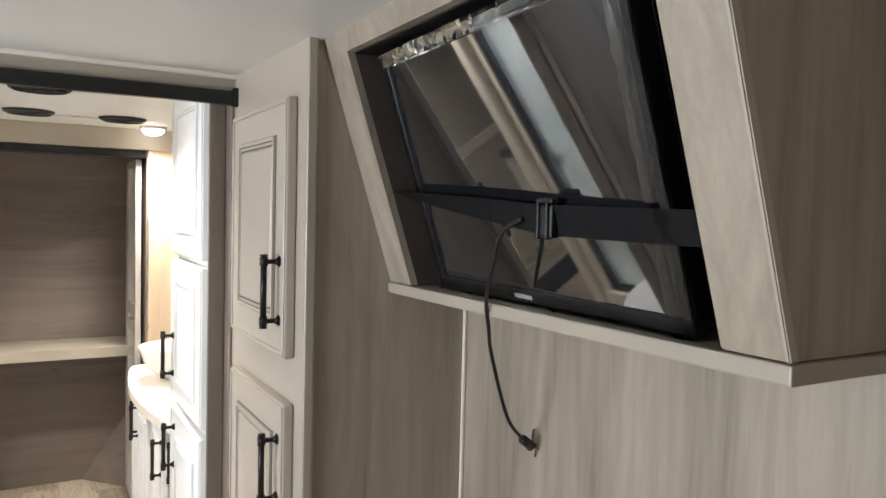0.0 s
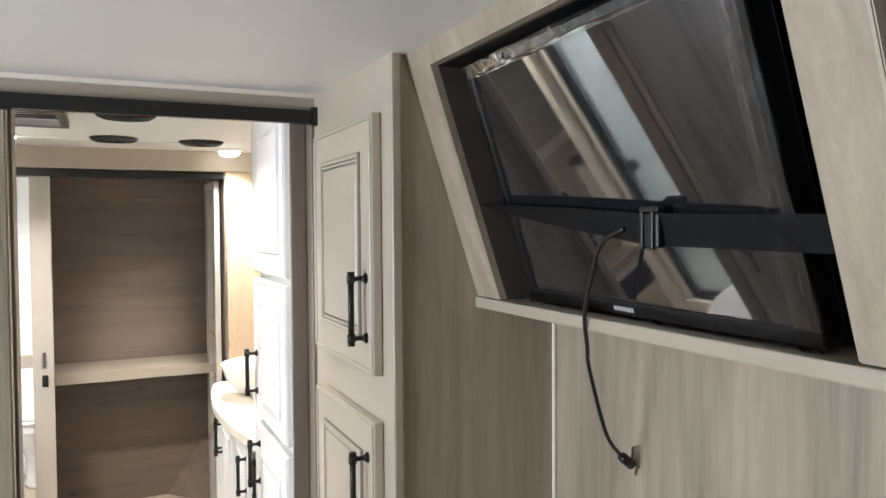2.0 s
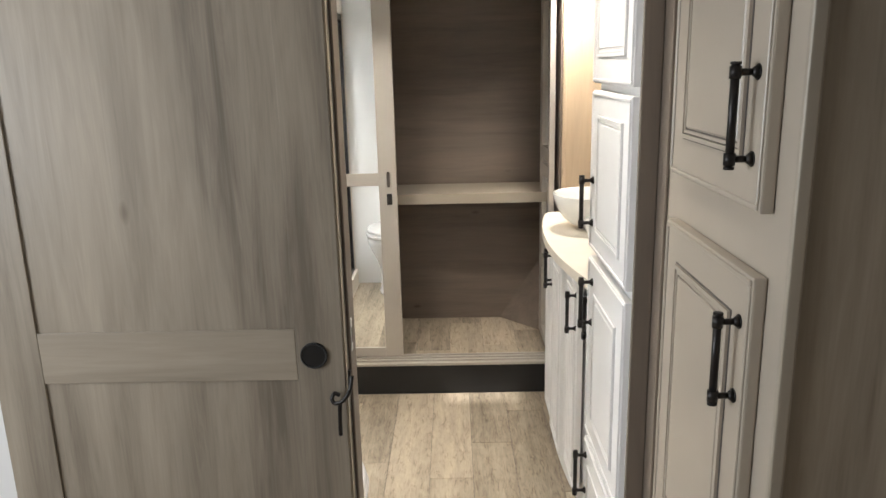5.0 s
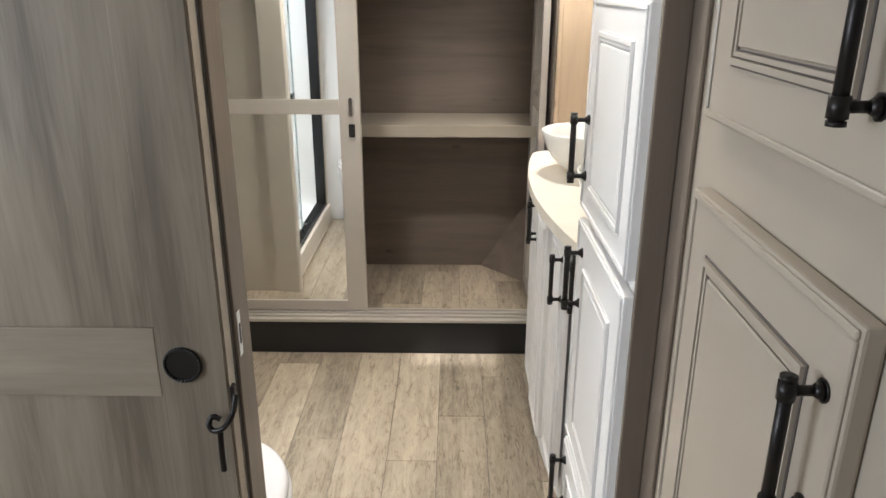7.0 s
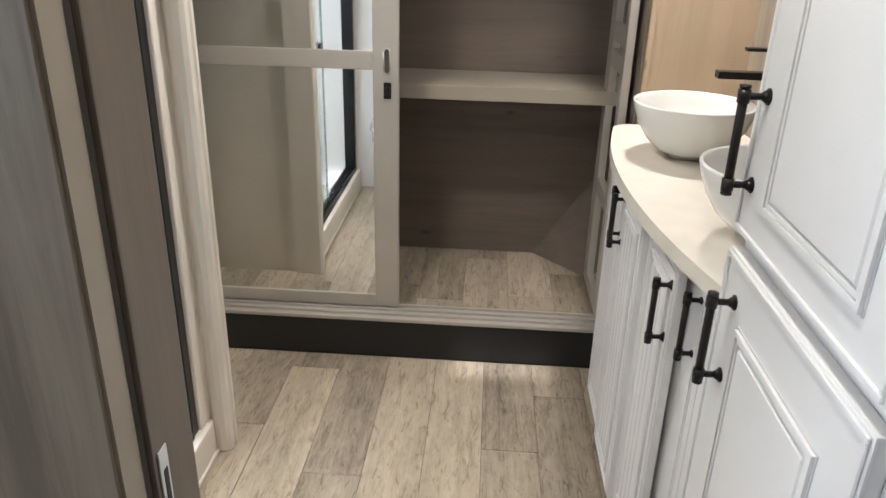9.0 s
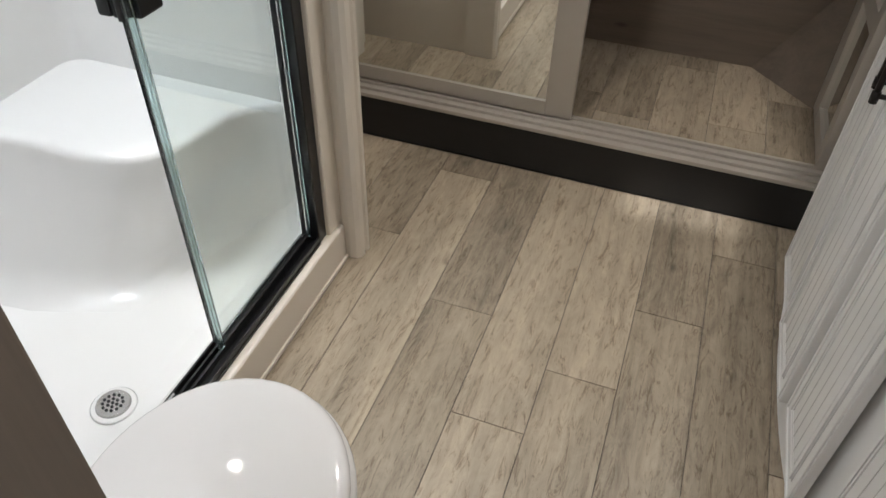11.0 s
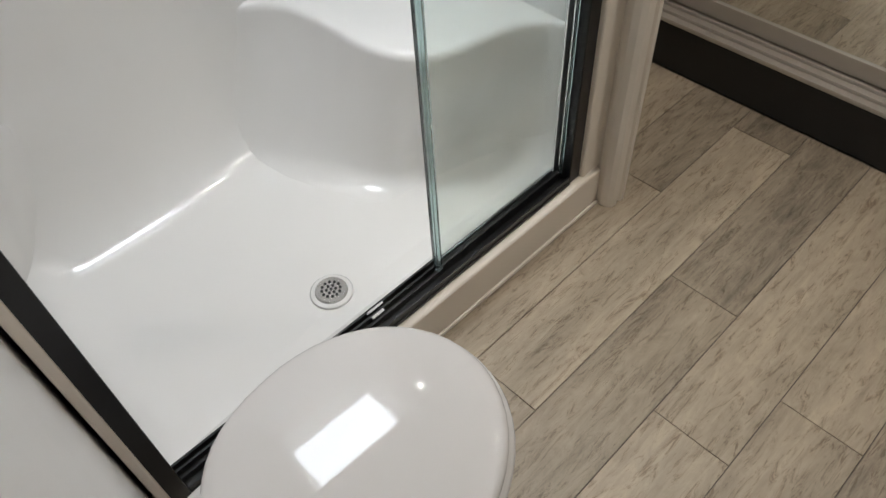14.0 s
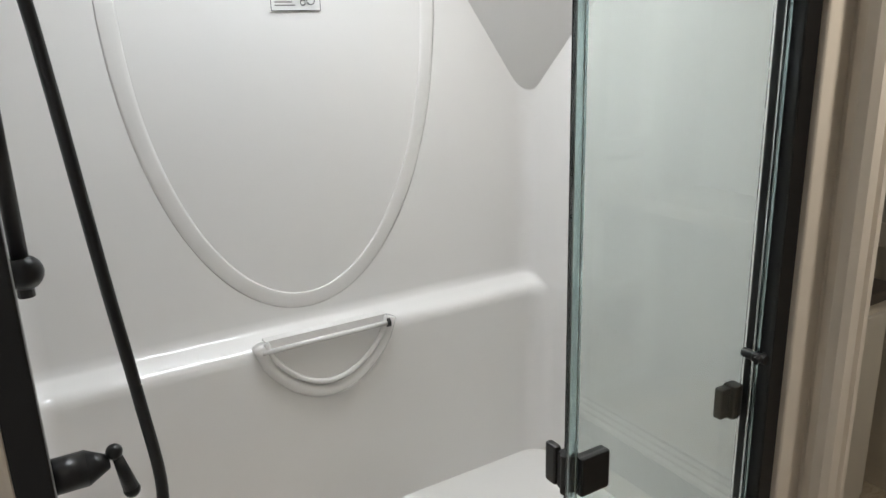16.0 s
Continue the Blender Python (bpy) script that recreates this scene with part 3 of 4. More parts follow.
for ring_r, count in ((0.0, 1), (0.010, 6), (0.020, 12)):
    for k in range(count):
        bmesh.ops.create_cone(dish, cap_ends=True, segments=10, radius1=0.0032, radius2=0.0032, depth=0.002, matrix=Matrix.Translation((ring_r * math.cos(k * math.tau / max(count, 1)), ring_r * math.sin(k * math.tau / max(count, 1)), 0.0034)))
part("holes", dish, M_BLACKPL, drain, "dark strainer holes")
dish = bmesh.new()
bmesh.ops.create_cone(dish, cap_ends=True, segments=40, radius1=0.047, radius2=0.043, depth=0.004, matrix=Matrix.Translation((0, 0, -0.004)))
part("collar", dish, M_SHOWER, drain, "", True)

# black door frame with its folded glass leaves
frame_ob = thing("shower_door", (-0.42, 2.9, 0.1065), "black framed folding glass shower door, folded open", "shower door")
settle()
child("post", box(-0.440, -0.388, 3.398, 3.434, 0.107, 1.82, 0.003), M_BLACK, frame_ob)
child("post", box(-0.445, -0.385, 2.3615, 2.406, 0.107, 1.82, 0.003), M_BLACK, frame_ob)
child("head_rail", box(-0.445, -0.385, 2.406, 3.398, 1.78, 1.82, 0.003), M_BLACK, frame_ob)
bm = box(-0.445, -0.385, 2.406, 3.398, 0.107, 0.114, 0.001)
for x in (-0.443, -0.429, -0.413, -0.391):
    block(bm, x - 0.002, x + 0.003, 2.406, 3.398, 0.113, 0.128, 0.001)
child("bottom_track", bm, M_BLACK, frame_ob, "black grooved bottom track")
for ob_x in (-0.415, -0.437):
    leaf = child("glass_leaf", box(ob_x - 0.003, ob_x + 0.003, 3.020, 3.388, 0.130, 1.775, 0.0008, 1), M_GLASS, frame_ob, "clear greenish glass leaf")
    leaf.visible_shadow = False
    settle()
    if ob_x < -0.43:
        continue
    child("edge_seal", box(ob_x - 0.006, ob_x + 0.006, 3.006, 3.0195, 0.130, 1.775, 0.002), M_GLASSEDGE, leaf, "translucent grey edge seal")
    child("edge_seal", box(ob_x - 0.006, ob_x + 0.006, 3.3885, 3.3975, 0.130, 1.775, 0.002), M_GLASSEDGE, leaf, "translucent grey edge seal")
    child("bottom_seal", box(ob_x - 0.005, ob_x + 0.005, 3.020, 3.388, 0.124, 0.138, 0.002), M_BLACKPL, leaf, "dark bottom seal")
for z in (0.868, 1.60):
    bm = box(-0.428, -0.406, 3.024, 3.076, z - 0.030, z + 0.030, 0.004)
    block(bm, -0.448, -0.426, 3.012, 3.030, z - 0.030, z + 0.030, 0.006)
    block(bm, -0.470, -0.447, 3.010, 3.022, z - 0.028, z + 0.034, 0.004)
    rod(bm, (-0.43, 3.014, z - 0.030), (-0.43, 3.014, z + 0.030), 0.007)
    child("leaf_hinge", bm, M_BLACKPL, frame_ob, "black clamp hinge on the glass")
for z in (0.866,):
    bm = box(-0.462, -0.436, 3.374, 3.398, z - 0.030, z + 0.030, 0.004)
    block(bm, -0.462, -0.446, 3.354, 3.376, z - 0.027, z + 0.027, 0.003)
    child("leaf_hinge", bm, M_BLACKPL, frame_ob, "black clamp hinge at the post")
    bm = rod(bmesh.new(), (-0.40, 3.375, z + 0.09), (-0.40, 3.41, z + 0.095), 0.006)
    rod(bm, (-0.44, 3.39, z + 0.09), (-0.392, 3.39, z + 0.09), 0.008)
    child("catch", bm, M_BLACKPL, frame_ob, "small black door catch")
bm = box(-0.439, -0.433, 2.84, 2.88, 0.124, 0.131, 0.001)
block(bm, -0.425, -0.418, 2.84, 2.87, 0.124, 0.131, 0.001)
child("track_clip", bm, M_STEEL, frame_ob, "steel clip in the track")

# valve, hose and slide bar on the left shower wall
faucet = thing("shower_valve", (-0.80, SH_L, 0.885), "matt black shower mixer with a lever on a long plate", "shower valve")
settle()
bm = rod(bmesh.new(), (-0.80, SH_L, 0.885), (-0.80, SH_L + 0.012, 0.885), 0.055, 0.050, 32)
child("escutcheon", bm, M_BLACK, faucet, smooth=False)
bm = rod(bmesh.new(), (-0.80, SH_L + 0.01, 0.885), (-0.80, SH_L + 0.065, 0.885), 0.026, 0.026, 24)
rod(bm, (-0.80, SH_L + 0.065, 0.885), (-0.80, SH_L + 0.095, 0.885), 0.026, 0.010, 24)
child("body", bm, M_BLACK, faucet, smooth=True)
bm = rod(bmesh.new(), (-0.80, SH_L + 0.105, 0.893), (-0.80, SH_L + 0.118, 0.830), 0.007, 0.012, 16)
bmesh.ops.create_uvsphere(bm, u_segments=14, v_segments=10, radius=0.0125, matrix=Matrix.Translation((-0.80, SH_L + 0.118, 0.830)))
bmesh.ops.create_uvsphere(bm, u_segments=14, v_segments=10, radius=0.012, matrix=Matrix.Translation((-0.80, SH_L + 0.103, 0.898)))
child("lever", bm, M_BLACK, faucet, "black teardrop lever", True)
bm = rod(bmesh.new(), (-0.74, SH_L, 0.835), (-0.74, SH_L + 0.03, 0.835), 0.014)
child("outlet", bm, M_BLACK, faucet, "hose outlet", True)
child("tag", rod(bmesh.new(), (-0.74, SH_L + 0.022, 0.830), (-0.735, SH_L + 0.027, 0.813), 0.0135), M_YELLOW, faucet, "yellow tag ring on the hose end", True)
hose = thing("shower_hose", (-0.74, SH_L + 0.03, 0.75), "black ribbed shower hose hanging in a loop", "hose")
settle()
h = tube("line", [(-0.74, SH_L + 0.026, 0.830), (-0.735, SH_L + 0.034, 0.790), (-0.735, SH_L + 0.075, 0.750), (-0.735, SH_L + 0.130, 0.770), (-0.735, SH_L + 0.152, 0.855), (-0.735, SH_L + 0.140, 1.005), (-0.74, SH_L + 0.122, 1.180), (-0.745, SH_L + 0.100, 1.415), (-0.75, SH_L + 0.085, 1.55), (-0.76, SH_L + 0.06, 1.72)], 0.0085, M_BLACK, hose)
h.matrix_parent_inverse = hose.matrix_world.inverted()
bar = thing("slide_bar", (-0.70, SH_L, 1.16), "black shower slide bar on round wall mounts", "shower bar")
settle()
bm = rod(bmesh.new(), (-0.72, SH_L + 0.034, 1.175), (-0.72, SH_L + 0.034, 1.80), 0.010)
child("bar", bm, M_BLACK, bar, smooth=True)
for z in (1.205, 1.75):
    bm = rod(bmesh.new(), (-0.72, SH_L, z), (-0.72, SH_L + 0.036, z), 0.019)
    bmesh.ops.create_uvsphere(bm, u_segments=14, v_segments=10, radius=0.022, matrix=Matrix.Translation((-0.72, SH_L + 0.036, z)))
    child("mount", bm, M_BLACK, bar, smooth=True)
bm = rod(bmesh.new(), (-0.745, SH_L + 0.055, 1.70), (-0.70, SH_L + 0.10, 1.78), 0.014)
rod(bm, (-0.70, SH_L + 0.10, 1.78), (-0.68, SH_L + 0.115, 1.765), 0.04, 0.045, 24)
child("hand_shower", bm, M_BLACK, bar, "black hand shower", True)

label_ob = thing("care_label", (SH_BU + 0.001, 2.943, 1.563), "small white printed care label on the shower wall", "label")
part("sheet", box(0, 0.001, -0.050, 0.050, -0.045, 0.045), M_WHITEPAPER, label_ob)
bm = bmesh.new()
for z0, z1, y0, y1 in ((-0.045, -0.0438, -0.05, 0.05), (0.0438, 0.045, -0.05, 0.05)):
    block(bm, 0.001, 0.0014, y0, y1, z0, z1)
for y in (-0.05, 0.0488):
    block(bm, 0.001, 0.0014, y, y + 0.0012, -0.045, 0.045)
part("border", bm, M_INK, label_ob)
bm = bmesh.new()
for k in range(6):
    block(bm, 0.001, 0.0014, -0.042, -0.002 - 0.006 * (k % 3), -0.036 + 0.006 * k, -0.0335 + 0.006 * k)
part("text_bars", bm, M_GREYINK, label_ob)
bm = bmesh.new()
for y, z, r in ((0.014, -0.030, 0.005), (0.030, -0.026, 0.008)):
    for a in range(12):
        rod(bm, (0.0012, y + r * math.cos(a * math.tau / 12), z + r * math.sin(a * math.tau / 12)), (0.0012, y + r * math.cos((a + 1) * math.tau / 12), z + r * math.sin((a + 1) * math.tau / 12)), 0.0008, n=5)
part("symbols", bm, M_INK, label_ob)

# skylight over the shower
skylight = thing("skylight", (-0.90, 2.925, BATH_CEIL), "white framed shower skylight with a bright dome", "skylight")
settle()
bm = bmesh.new()
lo = [bm.verts.new(p) for p in ((SKY[0], SKY[2], BATH_CEIL), (SKY[1], SKY[2], BATH_CEIL), (SKY[1], SKY[3], BATH_CEIL), (SKY[0], SKY[3], BATH_CEIL))]
hi = [bm.verts.new(p) for p in ((-1.04, 2.70, 2.10), (-0.76, 2.70, 2.10), (-0.76, 3.15, 2.10), (-1.04, 3.15, 2.10))]
for i in range(4):
    bm.faces.new((lo[i], lo[(i + 1) % 4], hi[(i + 1) % 4], hi[i]))
child("shaft", bm, M_CEIL, skylight)
child("dome", box(-1.042, -0.758, 2.698, 3.152, 2.101, 2.106), M_SKYPANE, skylight, "translucent white dome lit by the sky")
bm = bmesh.new()
for x0, x1, y0, y1 in ((SKY[0] - 0.03, SKY[1] + 0.03, SKY[2] - 0.03, SKY[2]), (SKY[0] - 0.03, SKY[1] + 0.03, SKY[3], SKY[3] + 0.03), (SKY[0] - 0.03, SKY[0], SKY[2], SKY[3]), (SKY[1], SKY[1] + 0.03, SKY[2], SKY[3])):
    block(bm, x0, x1, y0, y1, BATH_CEIL - 0.010, BATH_CEIL - 0.0005, 0.003)
child("frame", bm, M_WHITECAB, skylight)
# ---- bath fittings ----


def pull_handle(parent, x, y, z, length=0.112, facing="x"):
    """Dark bar pull on two turned feet, standing off a face that looks towards -x."""
    bm = bmesh.new()
    out = 0.030
    rod(bm, (x - out, y, z - length / 2 - 0.012), (x - out, y, z + length / 2 + 0.012), 0.0058, n=14)
    for s in (-1, 1):
        zz = z + s * length / 2
        rod(bm, (x - 0.002, y, zz), (x, y, zz), 0.0105, n=16)
        rod(bm, (x - 0.009, y, zz), (x - 0.002, y, zz), 0.0048, 0.0095, n=14)
        rod(bm, (x - out, y, zz), (x - 0.008, y, zz), 0.0046, n=12)
        rod(bm, (x - out, y, zz - 0.008), (x - out, y, zz + 0.008), 0.0078, n=14)
        rod(bm, (x - out, y, zz + s * 0.010), (x - out, y, zz + s * 0.0135), 0.0072, n=14)
    return child("handle", bm, M_BRONZE, parent, "oil-rubbed bronze bar handle", True)


def framed_door(parent, x, y0, y1, z0, z1, mat, glaze, handle=None, rise=0.55, beads=0, border=0.050, rims=None):
    """A cabinet door on a face looking towards -x: outer frame, glazed groove, raised field."""
    t = 0.019
    door = child("door", box(x - t, x, y0, y1, z0, z1, 0.0035), mat, parent)
    settle()
    # stepped outer moulding
    bm = bmesh.new()
    for a, b, c, d in ((y0 + 0.004, y1 - 0.004, z0 + 0.004, z0 + 0.012), (y0 + 0.004, y1 - 0.004, z1 - 0.012, z1 - 0.004), (y0 + 0.004, y0 + 0.012, z0 + 0.012, z1 - 0.012), (y1 - 0.012, y1 - 0.004, z0 + 0.012, z1 - 0.012)):
        block(bm, x - t - 0.0035, x - t + 0.001, a, b, c, d, 0.0015, 1)
    child("edge_moulding", bm, mat, door)
    e0, e1, e2, e3 = rims or (border, border, border, border)
    p0, p1, q0, q1 = y0 + e0, y1 - e1, z0 + e2, z1 - e3
    for k, (w, out, m) in enumerate(((0.0, 0.0012, glaze), (0.003, 0.0055, mat), (0.010, 0.0016, glaze), (0.012, 0.0038, mat), (0.017, 0.0018, glaze))):
        bm = bmesh.new()
        th = (0.003, 0.007, 0.002, 0.005, 0.002)[k]
        a, b, c, d = p0 + w, p1 - w, q0 + w, q1 - w
        for e in ((a, b, c, c + th), (a, b, d - th, d), (a, a + th, c + th, d - th), (b - th, b, c + th, d - th)):
            block(bm, x - t - out, x - t + 0.001, *e)
        child("panel_moulding" if m is mat else "glaze_line", bm, m, door)
    if rise:
        bm = box(x - t - 0.004, x - t + 0.001, p0 + 0.021, p1 - 0.021, q0 + 0.021, q1 - 0.021, 0.002, 1)
        child("field", bm, mat, door)
    for k in range(beads):
        yy = p0 + 0.02 + (p1 - p0 - 0.04) * (k + 1) / (beads + 1)
        child("bead_line", box(x - t - 0.0046, x - t + 0.001, yy - 0.0012, yy + 0.0012, q0 + 0.022, q1 - 0.022), glaze, door)
    if handle:
        pull_handle(door, x - t, handle[0], handle[1])
    return door


# tall white linen cabinet beside the doorway
TX = 0.708
linen = thing("linen_cabinet", (1.0, 2.53, 0), "tall white glazed linen cabinet beside the doorway", "cabinet")
settle()
child("body", box(TX, WALL_X - 0.001, DOOR_Y1 + 0.001, 2.800, 0.0, BATH_CEIL - 0.002, 0.002), M_WHITECAB, linen)
child("end_stile", box(TX - 0.012, OPEN_R - 0.0065, DOOR_Y1 - 0.012, DOOR_Y1 + 0.0005, 0.001, OPEN_TOP - 0.001, 0.003), M_JAMBSHADE, linen, "taupe woodgrain end strip, coloured darker for shade")
framed_door(linen, TX - 0.001, 2.378, 2.796, 1.003, 1.412, M_WHITECAB, M_WHITEGLAZE, (2.764, 1.129), rims=(0.066, 0.085, 0.052, 0.055))
framed_door(linen, TX - 0.001, 2.378, 2.796, 0.47, 0.978, M_WHITECAB, M_WHITEGLAZE, (2.740, 0.862), rims=(0.075, 0.085, 0.06, 0.080))
framed_door(linen, TX - 0.001, 2.378, 2.796, 0.06, 0.445, M_WHITECAB, M_WHITEGLAZE, (2.768, 0.34), border=0.060)
framed_door(linen, TX - 0.001, 2.378, 2.796, 1.430, 1.895, M_WHITECAB, M_WHITEGLAZE, None, border=0.060)

# bow-front vanity


def bow(y, out=0.0):
    return 0.662 + 0.047 * ((y - 3.50) / 0.46) ** 2 + out


vanity = thing("vanity", (1.0, 3.4, 0), "white bow-fronted bath vanity with beadboard doors", "vanity")
settle()
ys = [2.802 + (4.033 - 2.802) * k / 24 for k in range(25)]
child("body", prism([(bow(y, 0.048), y) for y in ys] + [(WALL_X - 0.001, ys[-1]), (WALL_X - 0.001, ys[0])], "z", 0.0005, 0.818), M_WHITECAB, vanity)
edges = [2.850, 3.095, 3.340, 3.582, 3.825]
for k in range(4):
    y0, y1 = edges[k] + 0.003, edges[k + 1] - 0.003
    yh = y1 - 0.026 if k % 2 == 0 else y0 + 0.026
    xm = bow((y0 + y1) / 2, 0.048)
    d = framed_door(vanity, xm + 0.004, y0, y1, 0.065, 0.795, M_WHITECAB, M_WHITEGLAZE, (yh, 0.702 if k < 2 else 0.722), rise=1, beads=3, border=0.034)
counter = thing("vanity_counter", (0.95, 3.4, 0.82), "cream solid-surface counter with a bowed front edge", "counter")
settle()
out = [(bow(y), y) for y in [2.802 + (4.02 - 2.802) * k / 40 for k in range(41)]]
out = out[:-1] + [(0.722, 4.012), (0.728, 4.022), (0.742, 4.031)]
bm = prism(out + [(WALL_X - 0.001, 4.031), (WALL_X - 0.001, 2.802)], "z", 0.819, 0.851)
bmesh.ops.bevel(bm, geom=[e for e in bm.edges if abs(e.verts[0].co.z - e.verts[1].co.z) < 1e-5 and e.calc_length() < 0.2], offset=0.007, segments=3, affect="EDGES")
child("slab", bm, M_COUNTER, counter, smooth=False)


def vessel(at):
    s = thing("vessel_sink", at, "round white porcelain vessel sink on the counter", "sink", "vessel sinks")
    bm = bmesh.new()
    prof = [(0.048, 0.0), (0.050, 0.006), (0.058, 0.009), (0.080, 0.020), (0.108, 0.045), (0.130, 0.080), (0.143, 0.115), (0.148, 0.134), (0.1475, 0.138), (0.143, 0.1385), (0.139, 0.134), (0.132, 0.108), (0.115, 0.070), (0.088, 0.038), (0.050, 0.022), (0.018, 0.019)]
    rows = []
    for r, z in prof:
        rows.append([bm.verts.new((r * math.cos(a), r * math.sin(a), z)) for a in [k * math.tau / 48 for k in range(48)]])
    for a, b in zip(rows, rows[1:]):
        for k in range(48):
            bm.faces.new((a[k], a[(k + 1) % 48], b[(k + 1) % 48], b[k]))
    bm.faces.new(rows[0][::-1])
    bm.faces.new(rows[-1])
    part("bowl", bm, M_SINK, s, "", True)
    part("drain_ring", rod(bmesh.new(), (0, 0, 0.019), (0, 0, 0.022), 0.021, 0.019, 24), M_BRONZE, s, "dark drain fitting")
    return s


def vessel_tap(at):
    s = thing("basin_tap", at, "tall square matt black basin tap", "tap", "basin taps")
    part("column", box(-0.017, 0.017, -0.017, 0.017, 0, 0.255, 0.002), M_BLACK, s)
    part("spout", box(-0.135, -0.012, -0.017, 0.017, 0.195, 0.213, 0.002), M_BLACK, s)
    part("lever", box(-0.075, 0.018, -0.013, 0.013, 0.262, 0.270, 0.002), M_BLACK, s, "flat black lever")
    part("base", box(-0.022, 0.022, -0.022, 0.022, 0, 0.006, 0.001), M_BLACK, s)
    return s


s1 = vessel((0.858, 3.700, 0.852))
copy_thing(s1, pose(0.885, 3.150, 0.852))
t1 = vessel_tap((1.040, 3.72, 0.852))
copy_thing(t1, pose(1.040, 3.16, 0.852))

mirrorcab = thing("medicine_cabinet", (1.02, 3.35, 1.24), "white mirror-fronted medicine cabinet over the sinks", "cabinet")
settle()
child("body", box(0.948, WALL_X - 0.001, 2.85, 3.78, 1.255, 1.80, 0.003), M_WHITECAB, mirrorcab)
for a, b in ((2.854, 3.158), (3.162, 3.468), (3.472, 3.776)):
    d = child("door", box(0.930, 0.9475, a, b, 1.252, 1.798, 0.002), M_WHITECAB, mirrorcab)
    settle()
    child("mirror_pane", box(0.927, 0.9295, a + 0.03, b - 0.03, 1.292, 1.768), M_MIRROR, d)

# toilet
TCX, TZ = -0.088, 0.45
toilet = thing("toilet", (TCX, 2.575, 0), "white porcelain toilet with the lid closed", "toilet")
toilet.rotation_euler[2] = radians(5)


def egg(w, back, front, n=48, flat=0.0):
    """Outline of a toilet seat about the origin; y is towards its front."""
    pts = []
    for k in range(n):
        a = k * math.tau / n
        s, c = math.sin(a), math.cos(a)
        e = 0.86 if s < 0 else 1.0
        x = w * math.copysign(abs(c) ** e, c)
        y = front * s if s > 0 else back * math.copysign(abs(s) ** 0.80, s)
        pts.append((x, y))
    return pts


def stack(levels, closed_top=True):
    bm = bmesh.new()
    rows = [[bm.verts.new((x * sx, y * sy + oy, z)) for x, y in pts] for pts, sx, sy, oy, z in levels]
    for a, b in zip(rows, rows[1:]):
        n = len(a)
        for k in range(n):
            bm.faces.new((a[k], a[(k + 1) % n], b[(k + 1) % n], b[k]))
    bm.faces.new(rows[0][::-1])
    bm.faces.new(rows[-1])
    return bm


E1 = egg(0.173, 0.187, 0.202)
part("lid", stack([(E1, 0.985, 0.985, 0, TZ - 0.020), (E1, 1.0, 1.0, 0, TZ - 0.014), (E1, 1.0, 1.0, 0, TZ - 0.006), (E1, 0.985, 0.985, 0, TZ - 0.0005), (E1, 0.955, 0.955, 0, TZ + 0.003), (E1, 0.90, 0.90, 0, TZ + 0.0035), (E1, 0.84, 0.84, 0, TZ + 0.0055), (E1, 0.45, 0.45, 0, TZ + 0.0085)]), M_PORC, toilet, "glossy domed lid", True)
part("seat", stack([(E1, 0.985, 0.985, 0.006, TZ - 0.046), (E1, 1.025, 1.02, 0.006, TZ - 0.040), (E1, 1.03, 1.025, 0.006, TZ - 0.030), (E1, 1.01, 1.01, 0.006, TZ - 0.0225)]), M_PORC, toilet, "seat ring below the lid", True)
part("bowl", stack([(E1, 0.62, 0.80, -0.04, 0.0), (E1, 0.64, 0.82, -0.04, 0.02), (E1, 0.56, 0.72, -0.035, 0.05), (E1, 0.56, 0.70, -0.03, 0.16), (E1, 0.66, 0.74, -0.02, 0.23), (E1, 0.86, 0.88, 0, 0.31), (E1, 0.97, 0.97, 0.003, 0.355), (E1, 0.985, 0.985, 0.004, TZ - 0.048)]), M_PORC, toilet, "", True)
bm = box(-0.135, 0.135, -0.208, -0.120, 0.30, TZ - 0.014, 0.018, 4)
block(bm, -0.105, 0.105, -0.200, -0.10, 0.0, 0.31, 0.02, 3)
part("deck", bm, M_PORC, toilet, "rear porcelain deck", True)
for sx in (-1, 1):
    bm = rod(bmesh.new(), (sx * 0.100, -0.163, TZ - 0.016), (sx * 0.100, -0.163, TZ - 0.001), 0.017, 0.016, 20)
    part("hinge_cap", bm, M_PORC, toilet, "round white hinge cap", True)
part("foot_pedal", stack([(egg(0.03, 0.05, 0.05, 24), 1, 1, 0.13, 0.055), (egg(0.03, 0.05, 0.05, 24), 1, 1, 0.13, 0.075)]), M_PORC, toilet, "white flush pedal", True)
part("water_line", rod(bmesh.new(), (-0.12, -0.195, 0.36), (-0.150, -0.200, 0.40), 0.009), M_BLACKPL, toilet, "dark water connection", True)
bm = bmesh.new()
for k, w in enumerate((0.006, 0.006, 0.007, 0.006, 0.006, 0.003, 0.006)):
    block(bm, -0.030 + 0.0078 * k, -0.030 + 0.0078 * k + w * 0.8, -0.163, -0.157, TZ + 0.0025, TZ + 0.0040)
part("maker_mark", bm, M_GREYINK, toilet, "small grey printed mark")

# low cabinet west of the shower's end, seen in the closet mirror
lowcab = thing("low_cabinet", (-1.1, 3.75, 0), "beige low cabinet with a dark top", "cabinet")
settle()
child("body", box(-1.298, -0.80, 3.66, 4.034, 0, 0.70, 0.003), M_CREAM, lowcab)
child("top", box(-1.298, -0.78, 3.64, 4.034, 0.701, 0.735, 0.004), M_DARKTRIM, lowcab, "dark brown top")
child("door", box(-0.799, -0.785, 3.68, 4.01, 0.05, 0.66, 0.004), M_CREAM, lowcab)

# ceiling fittings of the bath


